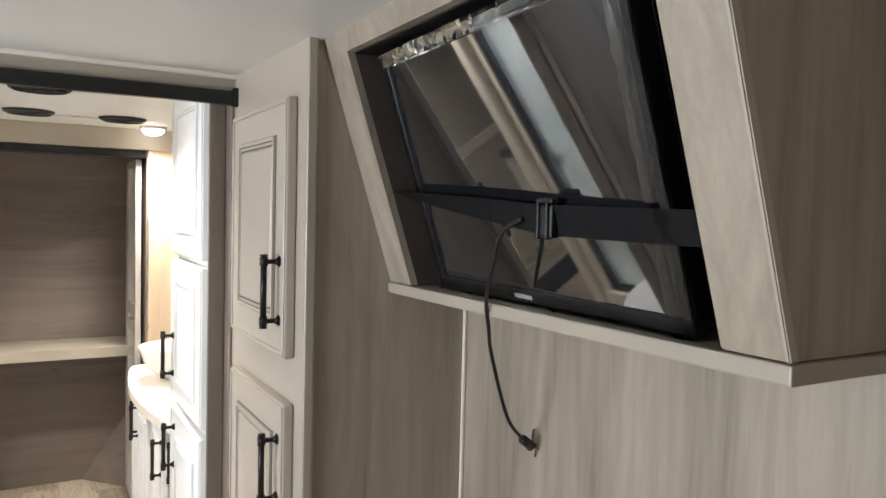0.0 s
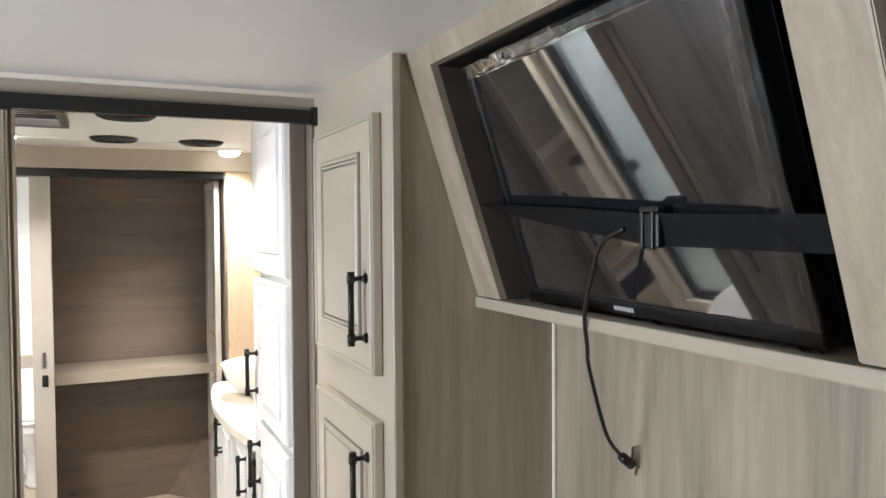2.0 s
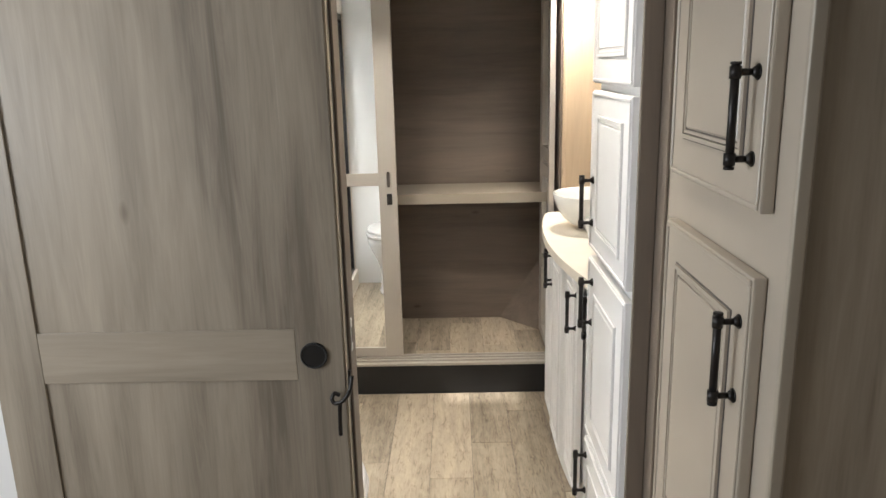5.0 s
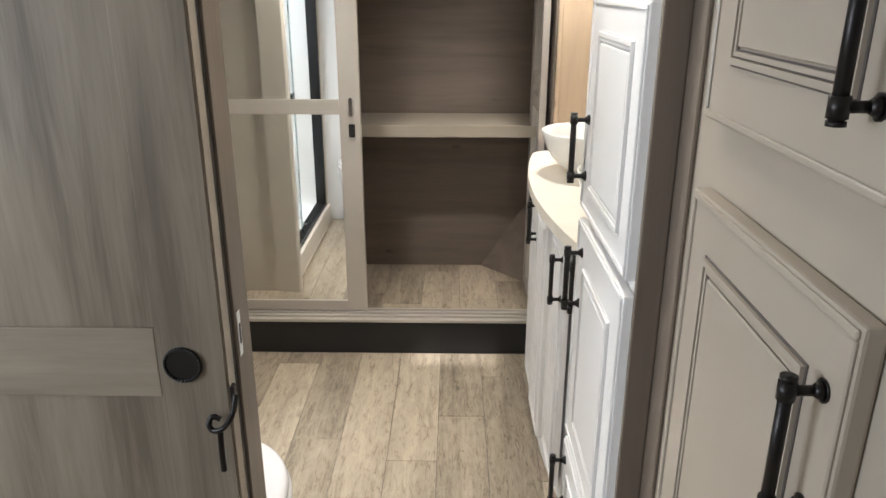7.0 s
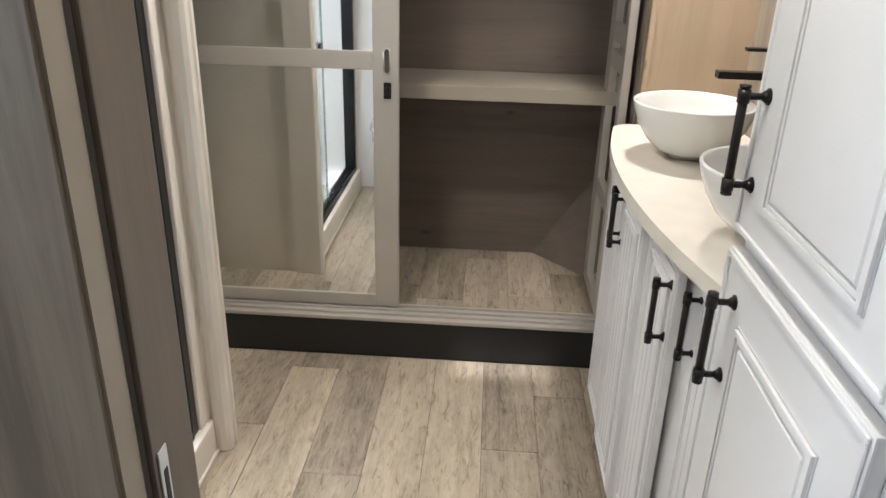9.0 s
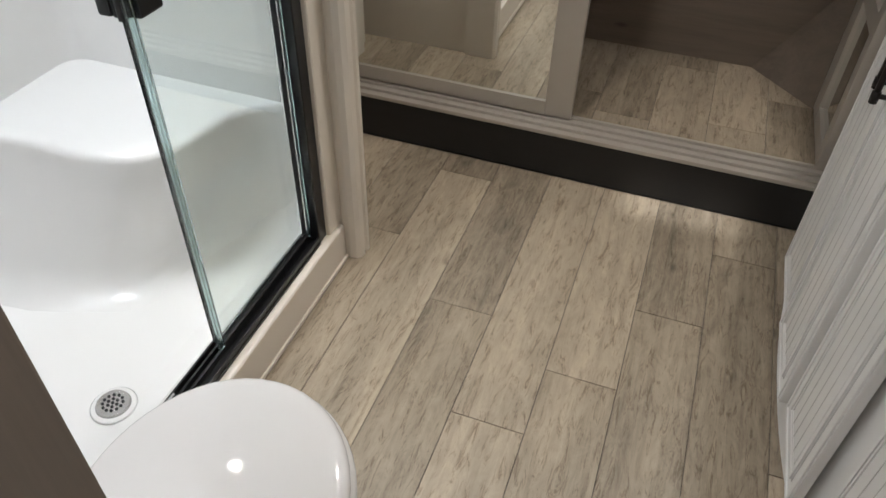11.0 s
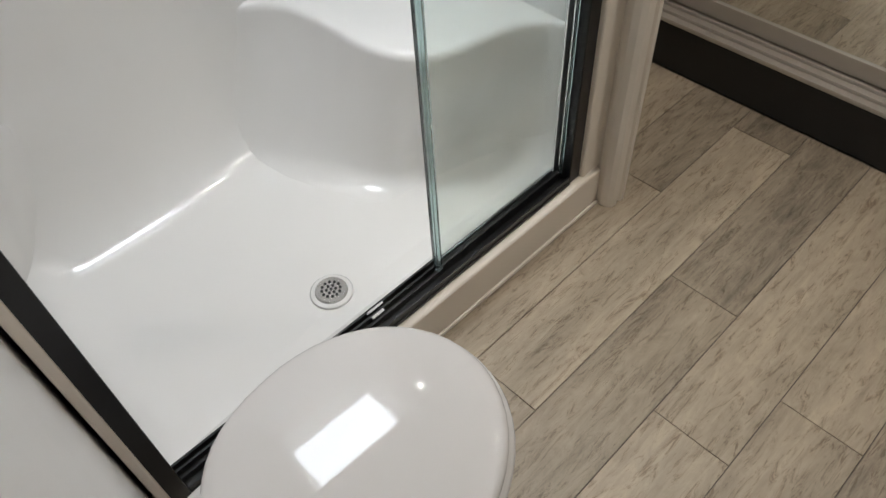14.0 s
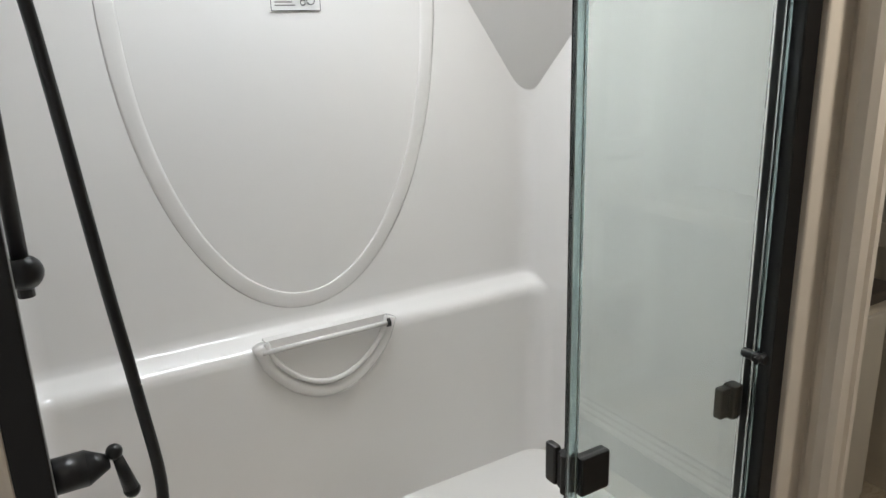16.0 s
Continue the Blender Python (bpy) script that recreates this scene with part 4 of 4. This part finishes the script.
def speaker(at, r=0.088):
    s = thing("ceiling_speaker", at, "round black flush ceiling speaker grille", "speaker", "ceiling speakers")
    bm = bmesh.new()
    bmesh.ops.create_cone(bm, cap_ends=True, segments=40, radius1=r * 0.93, radius2=r, depth=0.010, matrix=Matrix.Translation((0, 0, -0.005)))
    part("bezel", bm, M_BLACKPL, s)
    bm = bmesh.new()
    for k, q in enumerate((0.25, 0.45, 0.65, 0.82)):
        for a in range(28):
            p = [(r * q * math.cos(b), r * q * math.sin(b), -0.0115) for b in (a * math.tau / 28, (a + 1) * math.tau / 28)]
            rod(bm, p[0], p[1], 0.0026, n=5)
    part("louvres", bm, M_BLACKPL, s)
    return s


v1 = speaker((0.346, 2.990, BATH_CEIL - 0.0005))
copy_thing(v1, pose(0.320, 3.643, BATH_CEIL - 0.0005))
copy_thing(v1, pose(0.643, 3.660, BATH_CEIL - 0.0005))


def puck(at):
    s = thing("ceiling_light", at, "round lit ceiling puck light in a white rim", "ceiling light", "ceiling lights")
    bm = bmesh.new()
    bmesh.ops.create_cone(bm, cap_ends=True, segments=36, radius1=0.052, radius2=0.060, depth=0.012, matrix=Matrix.Translation((0, 0, -0.006)))
    part("rim", bm, M_WHITECAB, s)
    bm = bmesh.new()
    bmesh.ops.create_uvsphere(bm, u_segments=28, v_segments=14, radius=0.046, matrix=Matrix.Translation((0, 0, -0.012)) @ Matrix.Diagonal((1, 1, 0.55, 1)))
    part("diffuser", bm, M_LAMP, s, "glowing warm white diffuser", True)
    return s


p1 = puck((PUCKS[0][0], PUCKS[0][1], BATH_CEIL - 0.0005))
# the last copy houses the added fill light, out of view near the doorway
for px, py in PUCKS[1:]:
    copy_thing(p1, pose(px, py, BATH_CEIL - 0.0005))

vent = thing("roof_vent", (0.0, 3.02, BATH_CEIL), "dark grey square roof vent with an added sun slot", "roof vent")
settle()
bm = bmesh.new()
x0, x1, y0, y1 = VENT
for a, b, c, d in ((x0 - 0.025, x1 + 0.025, y0 - 0.025, y0), (x0 - 0.025, x1 + 0.025, y1, y1 + 0.025), (x0 - 0.025, x0, y0, y1), (x1, x1 + 0.025, y0, y1)):
    block(bm, a, b, c, d, BATH_CEIL - 0.028, BATH_CEIL - 0.0005, 0.004)
child("frame", bm, M_DARKTRIM, vent)
bm = bmesh.new()
for a, b, c, d in ((x0 - 0.005, x1 + 0.005, y0 - 0.005, y0), (x0 - 0.005, x1 + 0.005, y1, y1 + 0.005), (x0 - 0.005, x0, y0, y1), (x1, x1 + 0.005, y0, y1)):
    block(bm, a, b, c, d, BATH_CEIL, BATH_CEIL + 0.09)
child("shaft", bm, M_WHITECAB, vent)
# lid and cover stop short: an invented slot that shapes the sun patch
child("lid", box(x0 - 0.02, x1 + 0.02, y0 - 0.03, y1 - 0.125, BATH_CEIL + 0.10, BATH_CEIL + 0.106), M_WHITECAB, vent, "added pale lid, cut short to let the sun patch in")
child("cover", box(x0, x1, y0, y1 - 0.125, BATH_CEIL - 0.014, BATH_CEIL - 0.006), M_BLACKPL, vent, "dark grey inner cover")
for k in range(4):
    yy = y0 + (y1 - y0) * (k + 0.5) / 7
    child("slat", box(x0, x1, yy - 0.012, yy + 0.012, BATH_CEIL - 0.022, BATH_CEIL - 0.015), M_BLACKPL, vent)

# ---- bedroom ----
CX = 0.743
wardrobe = thing("bedroom_cabinet", (0.92, 2.02, 0), "taupe glazed bedroom cabinet with stacked doors", "cabinet")
settle()
child("face_frame", box(CX, CX + 0.020, 1.762, DOOR_Y0 - 0.001, 0.0, BED_CEIL + 0.010, 0.002), M_CABPAINT, wardrobe)
child("carcass", box(CX + 0.021, WALL_X - 0.001, 1.785, DOOR_Y0 - 0.001, 0.0, BED_CEIL + 0.010), M_CABPAINT, wardrobe)
child("side_panel", box(CX + 0.014, WALL_X - 0.002, 1.767, 1.784, 0.0, BED_CEIL + 0.010), M_WOOD, wardrobe, "grey woodgrain end panel")
child("corner_bead", box(CX - 0.003, CX + 0.016, 1.755, 1.7665, 0.0, BED_CEIL + 0.010, 0.004, 3), M_TRIM, wardrobe, "rounded taupe corner bead")
framed_door(wardrobe, CX - 0.001, 1.816, 2.215, 1.284, 1.770, M_CABPAINT, M_GLAZE, (1.853, 1.408), border=0.066)
framed_door(wardrobe, CX - 0.001, 1.816, 2.215, 0.590, 1.198, M_CABPAINT, M_GLAZE, (1.853, 1.069), border=0.066)
framed_door(wardrobe, CX - 0.001, 1.816, 2.215, 0.08, 0.50, M_CABPAINT, M_GLAZE, (1.853, 0.40), border=0.066)
structure("trim_wall_corner", box(WALL_X - 0.007, WALL_X - 0.0005, 1.758, 1.7665, 0.0, 1.405, 0.002), M_CREAM, "cream corner moulding beside the cabinet", "trim")

# leaning television box under the ceiling
TY0, TY1 = 0.922, 1.7665
B0, B1 = (0.914, 1.4295), (0.770, BED_CEIL - 0.0005)    # face line, bottom and top, as x and z
tvbox = thing("television_box", (0.98, 1.35, 1.40), "taupe leaning wall box with a deep television recess", "wall box")
settle()


def on_face(z, back=0.0):
    """x on the leaning face at height z, set back square to it."""
    u = (z - B0[1]) / (B1[1] - B0[1])
    return B0[0] + (B1[0] - B0[0]) * u + back


R_Y0, R_Y1, R_Z0, R_Z1 = 1.000, 1.680, 1.4305, 1.833


def leaning(y0, y1, z0, z1, thick, back=0.0, bevel=0.0):
    bm = prism([(on_face(z0) + back, z0), (on_face(z1) + back, z1), (on_face(z1) + back + thick, z1), (on_face(z0) + back + thick, z0)], "y", y0, y1)
    # prism along y takes x and z
    if bevel:
        bmesh.ops.bevel(bm, geom=list(bm.edges), offset=bevel, segments=2, affect="EDGES")
    return bm


child("face_stile", leaning(R_Y1, TY1 - 0.001, R_Z0, B1[1], 0.016), M_WOOD, tvbox)
child("face_stile", leaning(TY0, R_Y0, R_Z0, B1[1], 0.016, bevel=0.002), M_WOOD, tvbox)
child("face_rail", leaning(R_Y0, R_Y1, R_Z1, B1[1], 0.016), M_WOOD, tvbox)
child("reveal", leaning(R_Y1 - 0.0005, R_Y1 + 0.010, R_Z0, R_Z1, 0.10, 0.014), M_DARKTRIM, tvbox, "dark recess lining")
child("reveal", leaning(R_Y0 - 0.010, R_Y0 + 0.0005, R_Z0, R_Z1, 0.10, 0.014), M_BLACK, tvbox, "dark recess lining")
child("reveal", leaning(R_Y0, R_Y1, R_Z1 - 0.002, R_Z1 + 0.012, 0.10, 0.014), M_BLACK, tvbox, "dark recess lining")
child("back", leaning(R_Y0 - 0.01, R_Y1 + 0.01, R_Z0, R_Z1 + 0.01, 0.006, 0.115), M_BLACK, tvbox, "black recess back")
child("end_panel", prism([(on_face(R_Z0) + 0.003, R_Z0), (on_face(B1[1]) + 0.003, B1[1]), (WALL_X - 0.0005, B1[1]), (WALL_X - 0.0005, R_Z0)], "y", TY0 + 0.002, TY0 + 0.014), M_WOOD, tvbox, "grey woodgrain end panel")
child("ledge", box(B0[0] - 0.006, WALL_X - 0.0005, TY0 - 0.006, TY1 - 0.001, 1.409, 1.4290, 0.003), M_TRIM, tvbox, "taupe ledge under the box")
child("corner_bead", prism([(on_face(R_Z0) - 0.003, R_Z0), (on_face(B1[1]) - 0.003, B1[1]), (on_face(B1[1]) + 0.010, B1[1]), (on_face(R_Z0) + 0.010, R_Z0)], "y", TY0 - 0.003, TY0 + 0.003, 0.0015), M_CABPAINT, tvbox, "pale rounded corner bead")

# television held by a strap
tv = thing("television", (0.942, 1.338, 1.4310), "black flat television still in clear wrap, strapped in", "television")
lean_a = math.atan2(B0[0] - B1[0], B1[1] - B0[1])
tv.rotation_euler = (0, -lean_a, radians(-2.0))
W, H, T = 0.585, 0.408, 0.035
part("case", box(0.004, T, -W / 2, W / 2, 0.004, H, 0.004), M_BLACKPL, tv)
bm = bmesh.new()
for a, b, c, d in ((-W / 2, W / 2, 0.004, 0.022), (-W / 2, W / 2, H - 0.012, H), (-W / 2, -W / 2 + 0.012, 0.022, H - 0.012), (W / 2 - 0.012, W / 2, 0.022, H - 0.012)):
    block(bm, 0, 0.004, a, b, c, d, 0.001, 1)
part("bezel", bm, M_BLACKPL, tv)
part("screen", box(0.0025, 0.0045, -W / 2 + 0.012, W / 2 - 0.012, 0.022, H - 0.012), M_SCREEN, tv, "glossy black screen")
bm = bmesh.new()
for k in range(7):
    block(bm, -0.0008, 0.0002, 0.048 - 0.0066 * k, 0.048 - 0.0066 * k + 0.005, 0.010, 0.0165)
part("maker_mark", bm, M_WHITEPAPER, tv, "small white printed mark")


def crumpled(y0, y1, z0, z1, ny, nz, amp, seed):
    """A strip of thin wrinkled film in front of the set."""
    bm = bmesh.new()
    g = []
    for i in range(ny + 1):
        row = []
        for j in range(nz + 1):
            y, z = y0 + (y1 - y0) * i / ny, z0 + (z1 - z0) * j / nz
            q = noise.noise(Vector((y * 30, z * 30, seed))) + 0.45 * noise.noise(Vector((y * 85, z * 85, seed + 5)))
            row.append(bm.verts.new((-0.004 - amp * abs(q), y, z)))
        g.append(row)
    for i in range(ny):
        for j in range(nz):
            bm.faces.new((g[i][j], g[i + 1][j], g[i + 1][j + 1], g[i][j + 1]))
    return bm


part("wrap_edge", crumpled(-W / 2 - 0.006, -W / 2 + 0.030, -0.002, H + 0.004, 14, 80, 0.008, 1.0), M_FILM, tv, "crumpled clear film along the edge", True)
part("wrap_edge", crumpled(-W / 2, W / 2, H - 0.018, H + 0.004, 90, 7, 0.003, 2.0), M_FILM, tv, "crumpled clear film along the edge", True)
part("wrap_edge", crumpled(-W / 2, W / 2, -0.001, 0.020, 90, 8, 0.0045, 3.0), M_FILM, tv, "crumpled clear film along the edge", True)
part("wrap_edge", crumpled(W / 2 - 0.012, W / 2 + 0.004, -0.002, H + 0.004, 6, 70, 0.006, 4.0), M_FILM, tv, "crumpled clear film along the edge", True)

strap = thing("strap", (0.91, 1.37, 1.56), "black webbing strap with a buckle across the television", "strap")
settle()
sz0, sz1 = 1.590, 1.545


def ribbon(pts, w, twist0, twist1):
    bm = bmesh.new()
    rows = []
    n = 16
    for k in range(n + 1):
        u = k / n
        a, b = Vector(pts[0]), Vector(pts[1])
        p = a.lerp(b, u)
        t = twist0 + (twist1 - twist0) * u
        d = Vector((math.sin(t), 0, math.cos(t))) * w / 2
        off = Vector((-0.0008, 0, 0))
        rows.append([bm.verts.new(p + d), bm.verts.new(p - d), bm.verts.new(p - d + off * 2), bm.verts.new(p + d + off * 2)])
    for a, b in zip(rows, rows[1:]):
        for k in range(4):
            bm.faces.new((a[k], a[(k + 1) % 4], b[(k + 1) % 4], b[k]))
    bm.faces.new(rows[0])
    bm.faces.new(rows[-1][::-1])
    return bm


bx = on_face(1.560) + 0.006
child("webbing", ribbon([(on_face(1.592) + 0.034, 1.679, 1.592), (bx, 1.254, 1.556)], 0.040, -1.2, -0.25), M_STRAP, strap)
child("webbing", ribbon([(bx, 1.226, 1.555), (on_face(1.551) + 0.016, 1.001, 1.551)], 0.040, -0.25, -0.35), M_STRAP, strap)
bm = box(bx - 0.009, bx + 0.003, 1.220, 1.254, 1.533, 1.575, 0.003)
block(bm, bx - 0.012, bx - 0.004, 1.226, 1.232, 1.531, 1.577, 0.002)
block(bm, bx - 0.012, bx - 0.004, 1.244, 1.250, 1.531, 1.577, 0.002)
block(bm, bx - 0.010, bx + 0.002, 1.220, 1.254, 1.576, 1.583, 0.003)
child("buckle", bm, M_BLACKPL, strap, "black plastic buckle")

cord = thing("hanging_cable", (1.06, 1.49, 1.16), "thin black cable hanging from the ledge to a wall clip", "cable")
settle()
h = tube("line", [(0.874, 1.29, 1.556), (0.874, 1.335, 1.537), (0.879, 1.362, 1.495), (0.897, 1.405, 1.436), (0.918, 1.428, 1.385), (0.945, 1.459, 1.340), (0.995, 1.485, 1.232), (1.040, 1.507, 1.185), (1.064, 1.515, 1.170)], 0.0032, M_BLACKPL, cord)
h.matrix_parent_inverse = cord.matrix_world.inverted()
child("plug", rod(bmesh.new(), (1.048, 1.511, 1.178), (1.072, 1.518, 1.160), 0.008, 0.009), M_BLACKPL, cord, "black cord end", True)
bm = bmesh.new()
for a, b in (((1.081, 1.507, 1.156), (1.081, 1.527, 1.158)), ((1.081, 1.527, 1.158), (1.081, 1.525, 1.186)), ((1.081, 1.525, 1.186), (1.074, 1.513, 1.190)), ((1.081, 1.515, 1.156), (1.081, 1.518, 1.140))):
    rod(bm, a, b, 0.0016, n=6)
child("clip", bm, M_STEEL, cord, "bent wire clip on the wall")
cord2 = thing("power_cord", (0.88, 1.6, 1.84), "black cord looped above the television", "cable")
settle()
h = tube("line", [(0.878, 1.58, 1.80), (0.853, 1.58, 1.823), (0.826, 1.55, 1.822), (0.830, 1.45, 1.822), (0.858, 1.37, 1.814)], 0.0045, M_BLACKPL, cord2)
h.matrix_parent_inverse = cord2.matrix_world.inverted()

# sliding barn door, pushed open to the left
door = thing("barn_door", (-0.25, 2.266, 0.02), "grey woodgrain sliding barn door, slid open", "door")
settle()
DX0, DX1, DF, DB = -0.612, 0.100, 2.250, 2.281
child("core", box(DX0, DX1, DF + 0.005, DB, 0.02, 1.800, 0.002), M_WOOD, door)
child("stile", box(0.006, DX1, DF, DF + 0.0048, 0.02, 1.800, 0.0006, 1), M_WOOD, door)
child("stile", box(DX0, -0.513, DF, DF + 0.0048, 0.02, 1.800, 0.002), M_WOOD, door)
for z0, z1 in ((1.717, 1.800), (0.871, 0.980), (0.02, 0.16)):
    child("rail", box(-0.5125, 0.0055, DF, DF + 0.0048, z0, z1, 0.002), M_WOOD_X, door)
child("edge_strip", box(DX1, DX1 + 0.003, DF + 0.004, DB, 0.02, 1.800), M_TRIM, door, "taupe edge of the door")
bm = rod(bmesh.new(), (0.041, DF - 0.0025, 0.924), (0.041, DF + 0.001, 0.924), 0.0275, 0.0275, 36)
child("flush_pull", bm, M_BLACKPL, door, "round black flush pull")
bm = bmesh.new()
for a in range(32):
    rod(bm, (0.041 + 0.0255 * math.cos(a * math.tau / 32), DF - 0.003, 0.924 + 0.0255 * math.sin(a * math.tau / 32)), (0.041 + 0.0255 * math.cos((a + 1) * math.tau / 32), DF - 0.003, 0.924 + 0.0255 * math.sin((a + 1) * math.tau / 32)), 0.0022, n=6)
child("pull_rim", bm, M_BLACKPL, door, "", True)
for x in (-0.020, -0.522):
    bm = box(x - 0.017, x + 0.017, DF - 0.006, DF - 0.001, 1.744, 1.846, 0.003)
    rod(bm, (x, DF - 0.007, 1.752), (x, DF - 0.001, 1.752), 0.004, n=10)
    rod(bm, (x, DF - 0.004, 1.849), (x, DF + 0.012, 1.849), 0.016, n=20)
    child("hanger", bm, M_DARKTRIM, door, "dark metal roller hanger")

rail_ob = thing("barn_door_rail", (0.2, 2.278, 1.82), "black steel sliding door rail above the doorway", "door rail")
settle()
child("bar", box(-1.1, 0.740, 2.258, 2.279, 1.806, 1.838, 0.002), M_BLACK, rail_ob)
bm = box(0.732, 0.754, 2.254, 2.2805, 1.802, 1.846, 0.003)
child("end_stop", bm, M_BLACK, rail_ob)
child("standoff", rod(bmesh.new(), (0.68, 2.279, 1.822), (0.68, 2.2815, 1.822), 0.012), M_BLACK, rail_ob)

hook = thing("door_hook", (0.119, 2.266, 0.860), "wrought dark bronze hook latch on the door edge", "latch")
settle()
child("plate", box(0.1075, 0.1140, 2.238, 2.252, 0.860, 0.895, 0.002), M_BRONZE, hook)
h = tube("arm", [(0.117, 2.236, 0.885), (0.112, 2.226, 0.858), (0.098, 2.226, 0.836), (0.081, 2.230, 0.828), (0.074, 2.234, 0.836), (0.079, 2.238, 0.846), (0.090, 2.238, 0.842)], 0.0042, M_BRONZE, hook)
h.matrix_parent_inverse = hook.matrix_world.inverted()
h = tube("drop", [(0.090, 2.232, 0.828), (0.088, 2.234, 0.790), (0.087, 2.237, 0.755)], 0.0045, M_BRONZE, hook)
h.matrix_parent_inverse = hook.matrix_world.inverted()
strike = thing("strike_plate", (0.1105, 2.298, 0.950), "small bright strike plate on the door jamb", "strike plate")
part("plate", box(0, 0.0015, -0.007, 0.007, -0.035, 0.035, 0.0005), M_WHITEPAPER, strike)
part("slot", box(0.001, 0.0022, -0.003, 0.003, -0.016, 0.016), M_INK, strike)

window_1 = thing("window_1", (-1.825, 1.3, 1.3), "bedroom window with a pale frame and bright glass", "window", kind="structure")
settle()
bm = bmesh.new()
for a, b, c, d in ((0.75, 1.85, 0.95, 0.99), (0.75, 1.85, 1.66, 1.70), (0.75, 0.79, 0.99, 1.66), (1.81, 1.85, 0.99, 1.66)):
    block(bm, -1.855, -1.785, a, b, c, d, 0.004)
child("window_frame", bm, M_WHITECAB, window_1)
p = child("pane", box(-1.832, -1.826, 0.79, 1.81, 0.99, 1.66), M_GLASS, window_1)
p.visible_shadow = False
bed = thing("bed", (-0.65, -0.1, 0), "made-up bed base with a pale mattress", "bed")
settle()
child("base", box(-1.30, -0.02, -1.6, 0.10, 0, 0.42, 0.01), M_TRIM, bed)
child("mattress", box(-1.30, -0.02, -1.6, 0.10, 0.421, 0.66, 0.05, 4), M_WHITEPAPER, bed, "pale bare mattress")

# ---- floor planks ----
PW, PL, PX = 0.1617, 0.975, 0.0535
JOINTS = {-5: 3.25, -4: 3.45, -3: 3.617, -2: 2.965, -1: 3.42, 0: 3.122, 1: 3.305, 2: 3.566, 3: 3.845, 4: 3.207}
plank_mesh = {}


def plank(x0, x1, y0, y1, z, parent):
    g = 0.0008
    w, d = x1 - x0 - 2 * g, y1 - y0 - 2 * g
    if w < 0.01 or d < 0.01:
        return
    key = (round(w, 3), round(d, 3))
    if key not in plank_mesh:
        bm = box(-w / 2, w / 2, -d / 2, d / 2, -0.004, 0.0, 0.0006, 1)
        me = bpy.data.meshes.new("plank")
        bm.to_mesh(me)
        bm.free()
        me.materials.append(M_PLANK)
        plank_mesh[key] = me
    ob = new("plank", plank_mesh[key])
    ob.parent = parent
    ob.location = ((x0 + x1) / 2, (y0 + y1) / 2, z)


for k in range(-12, 9):
    xa, xb = PX + PW * k, PX + PW * (k + 1)
    xa, xb = max(xa, -1.80), min(xb, WALL_X)
    j = JOINTS.get(k, 3.0 + (0.37 * k) % PL)
    y = j - PL * math.ceil((j + 1.70) / PL)
    while y < 4.033:
        a, b = max(y, -1.70), min(y + PL, 4.033)
        if xb > xa and b > a:
            plank(xa, xb, a, b, 0.0, floor_ob)
        y += PL
closet_floor = bpy.data.objects["closet_floor_base"]
for k in range(-7, 5):
    xa, xb = max(0.125 + 0.165 * k, -1.0), min(0.125 + 0.165 * (k + 1), 0.785)
    cut = {0: 4.22, 1: 4.60, 2: 4.27, 3: 4.48, -1: 4.33}.get(k, 4.4)
    plank(xa, xb, CL_F + 0.11, min(cut, CL_B), CL_Z, closet_floor)
    plank(xa, xb, cut, CL_B, CL_Z, closet_floor)
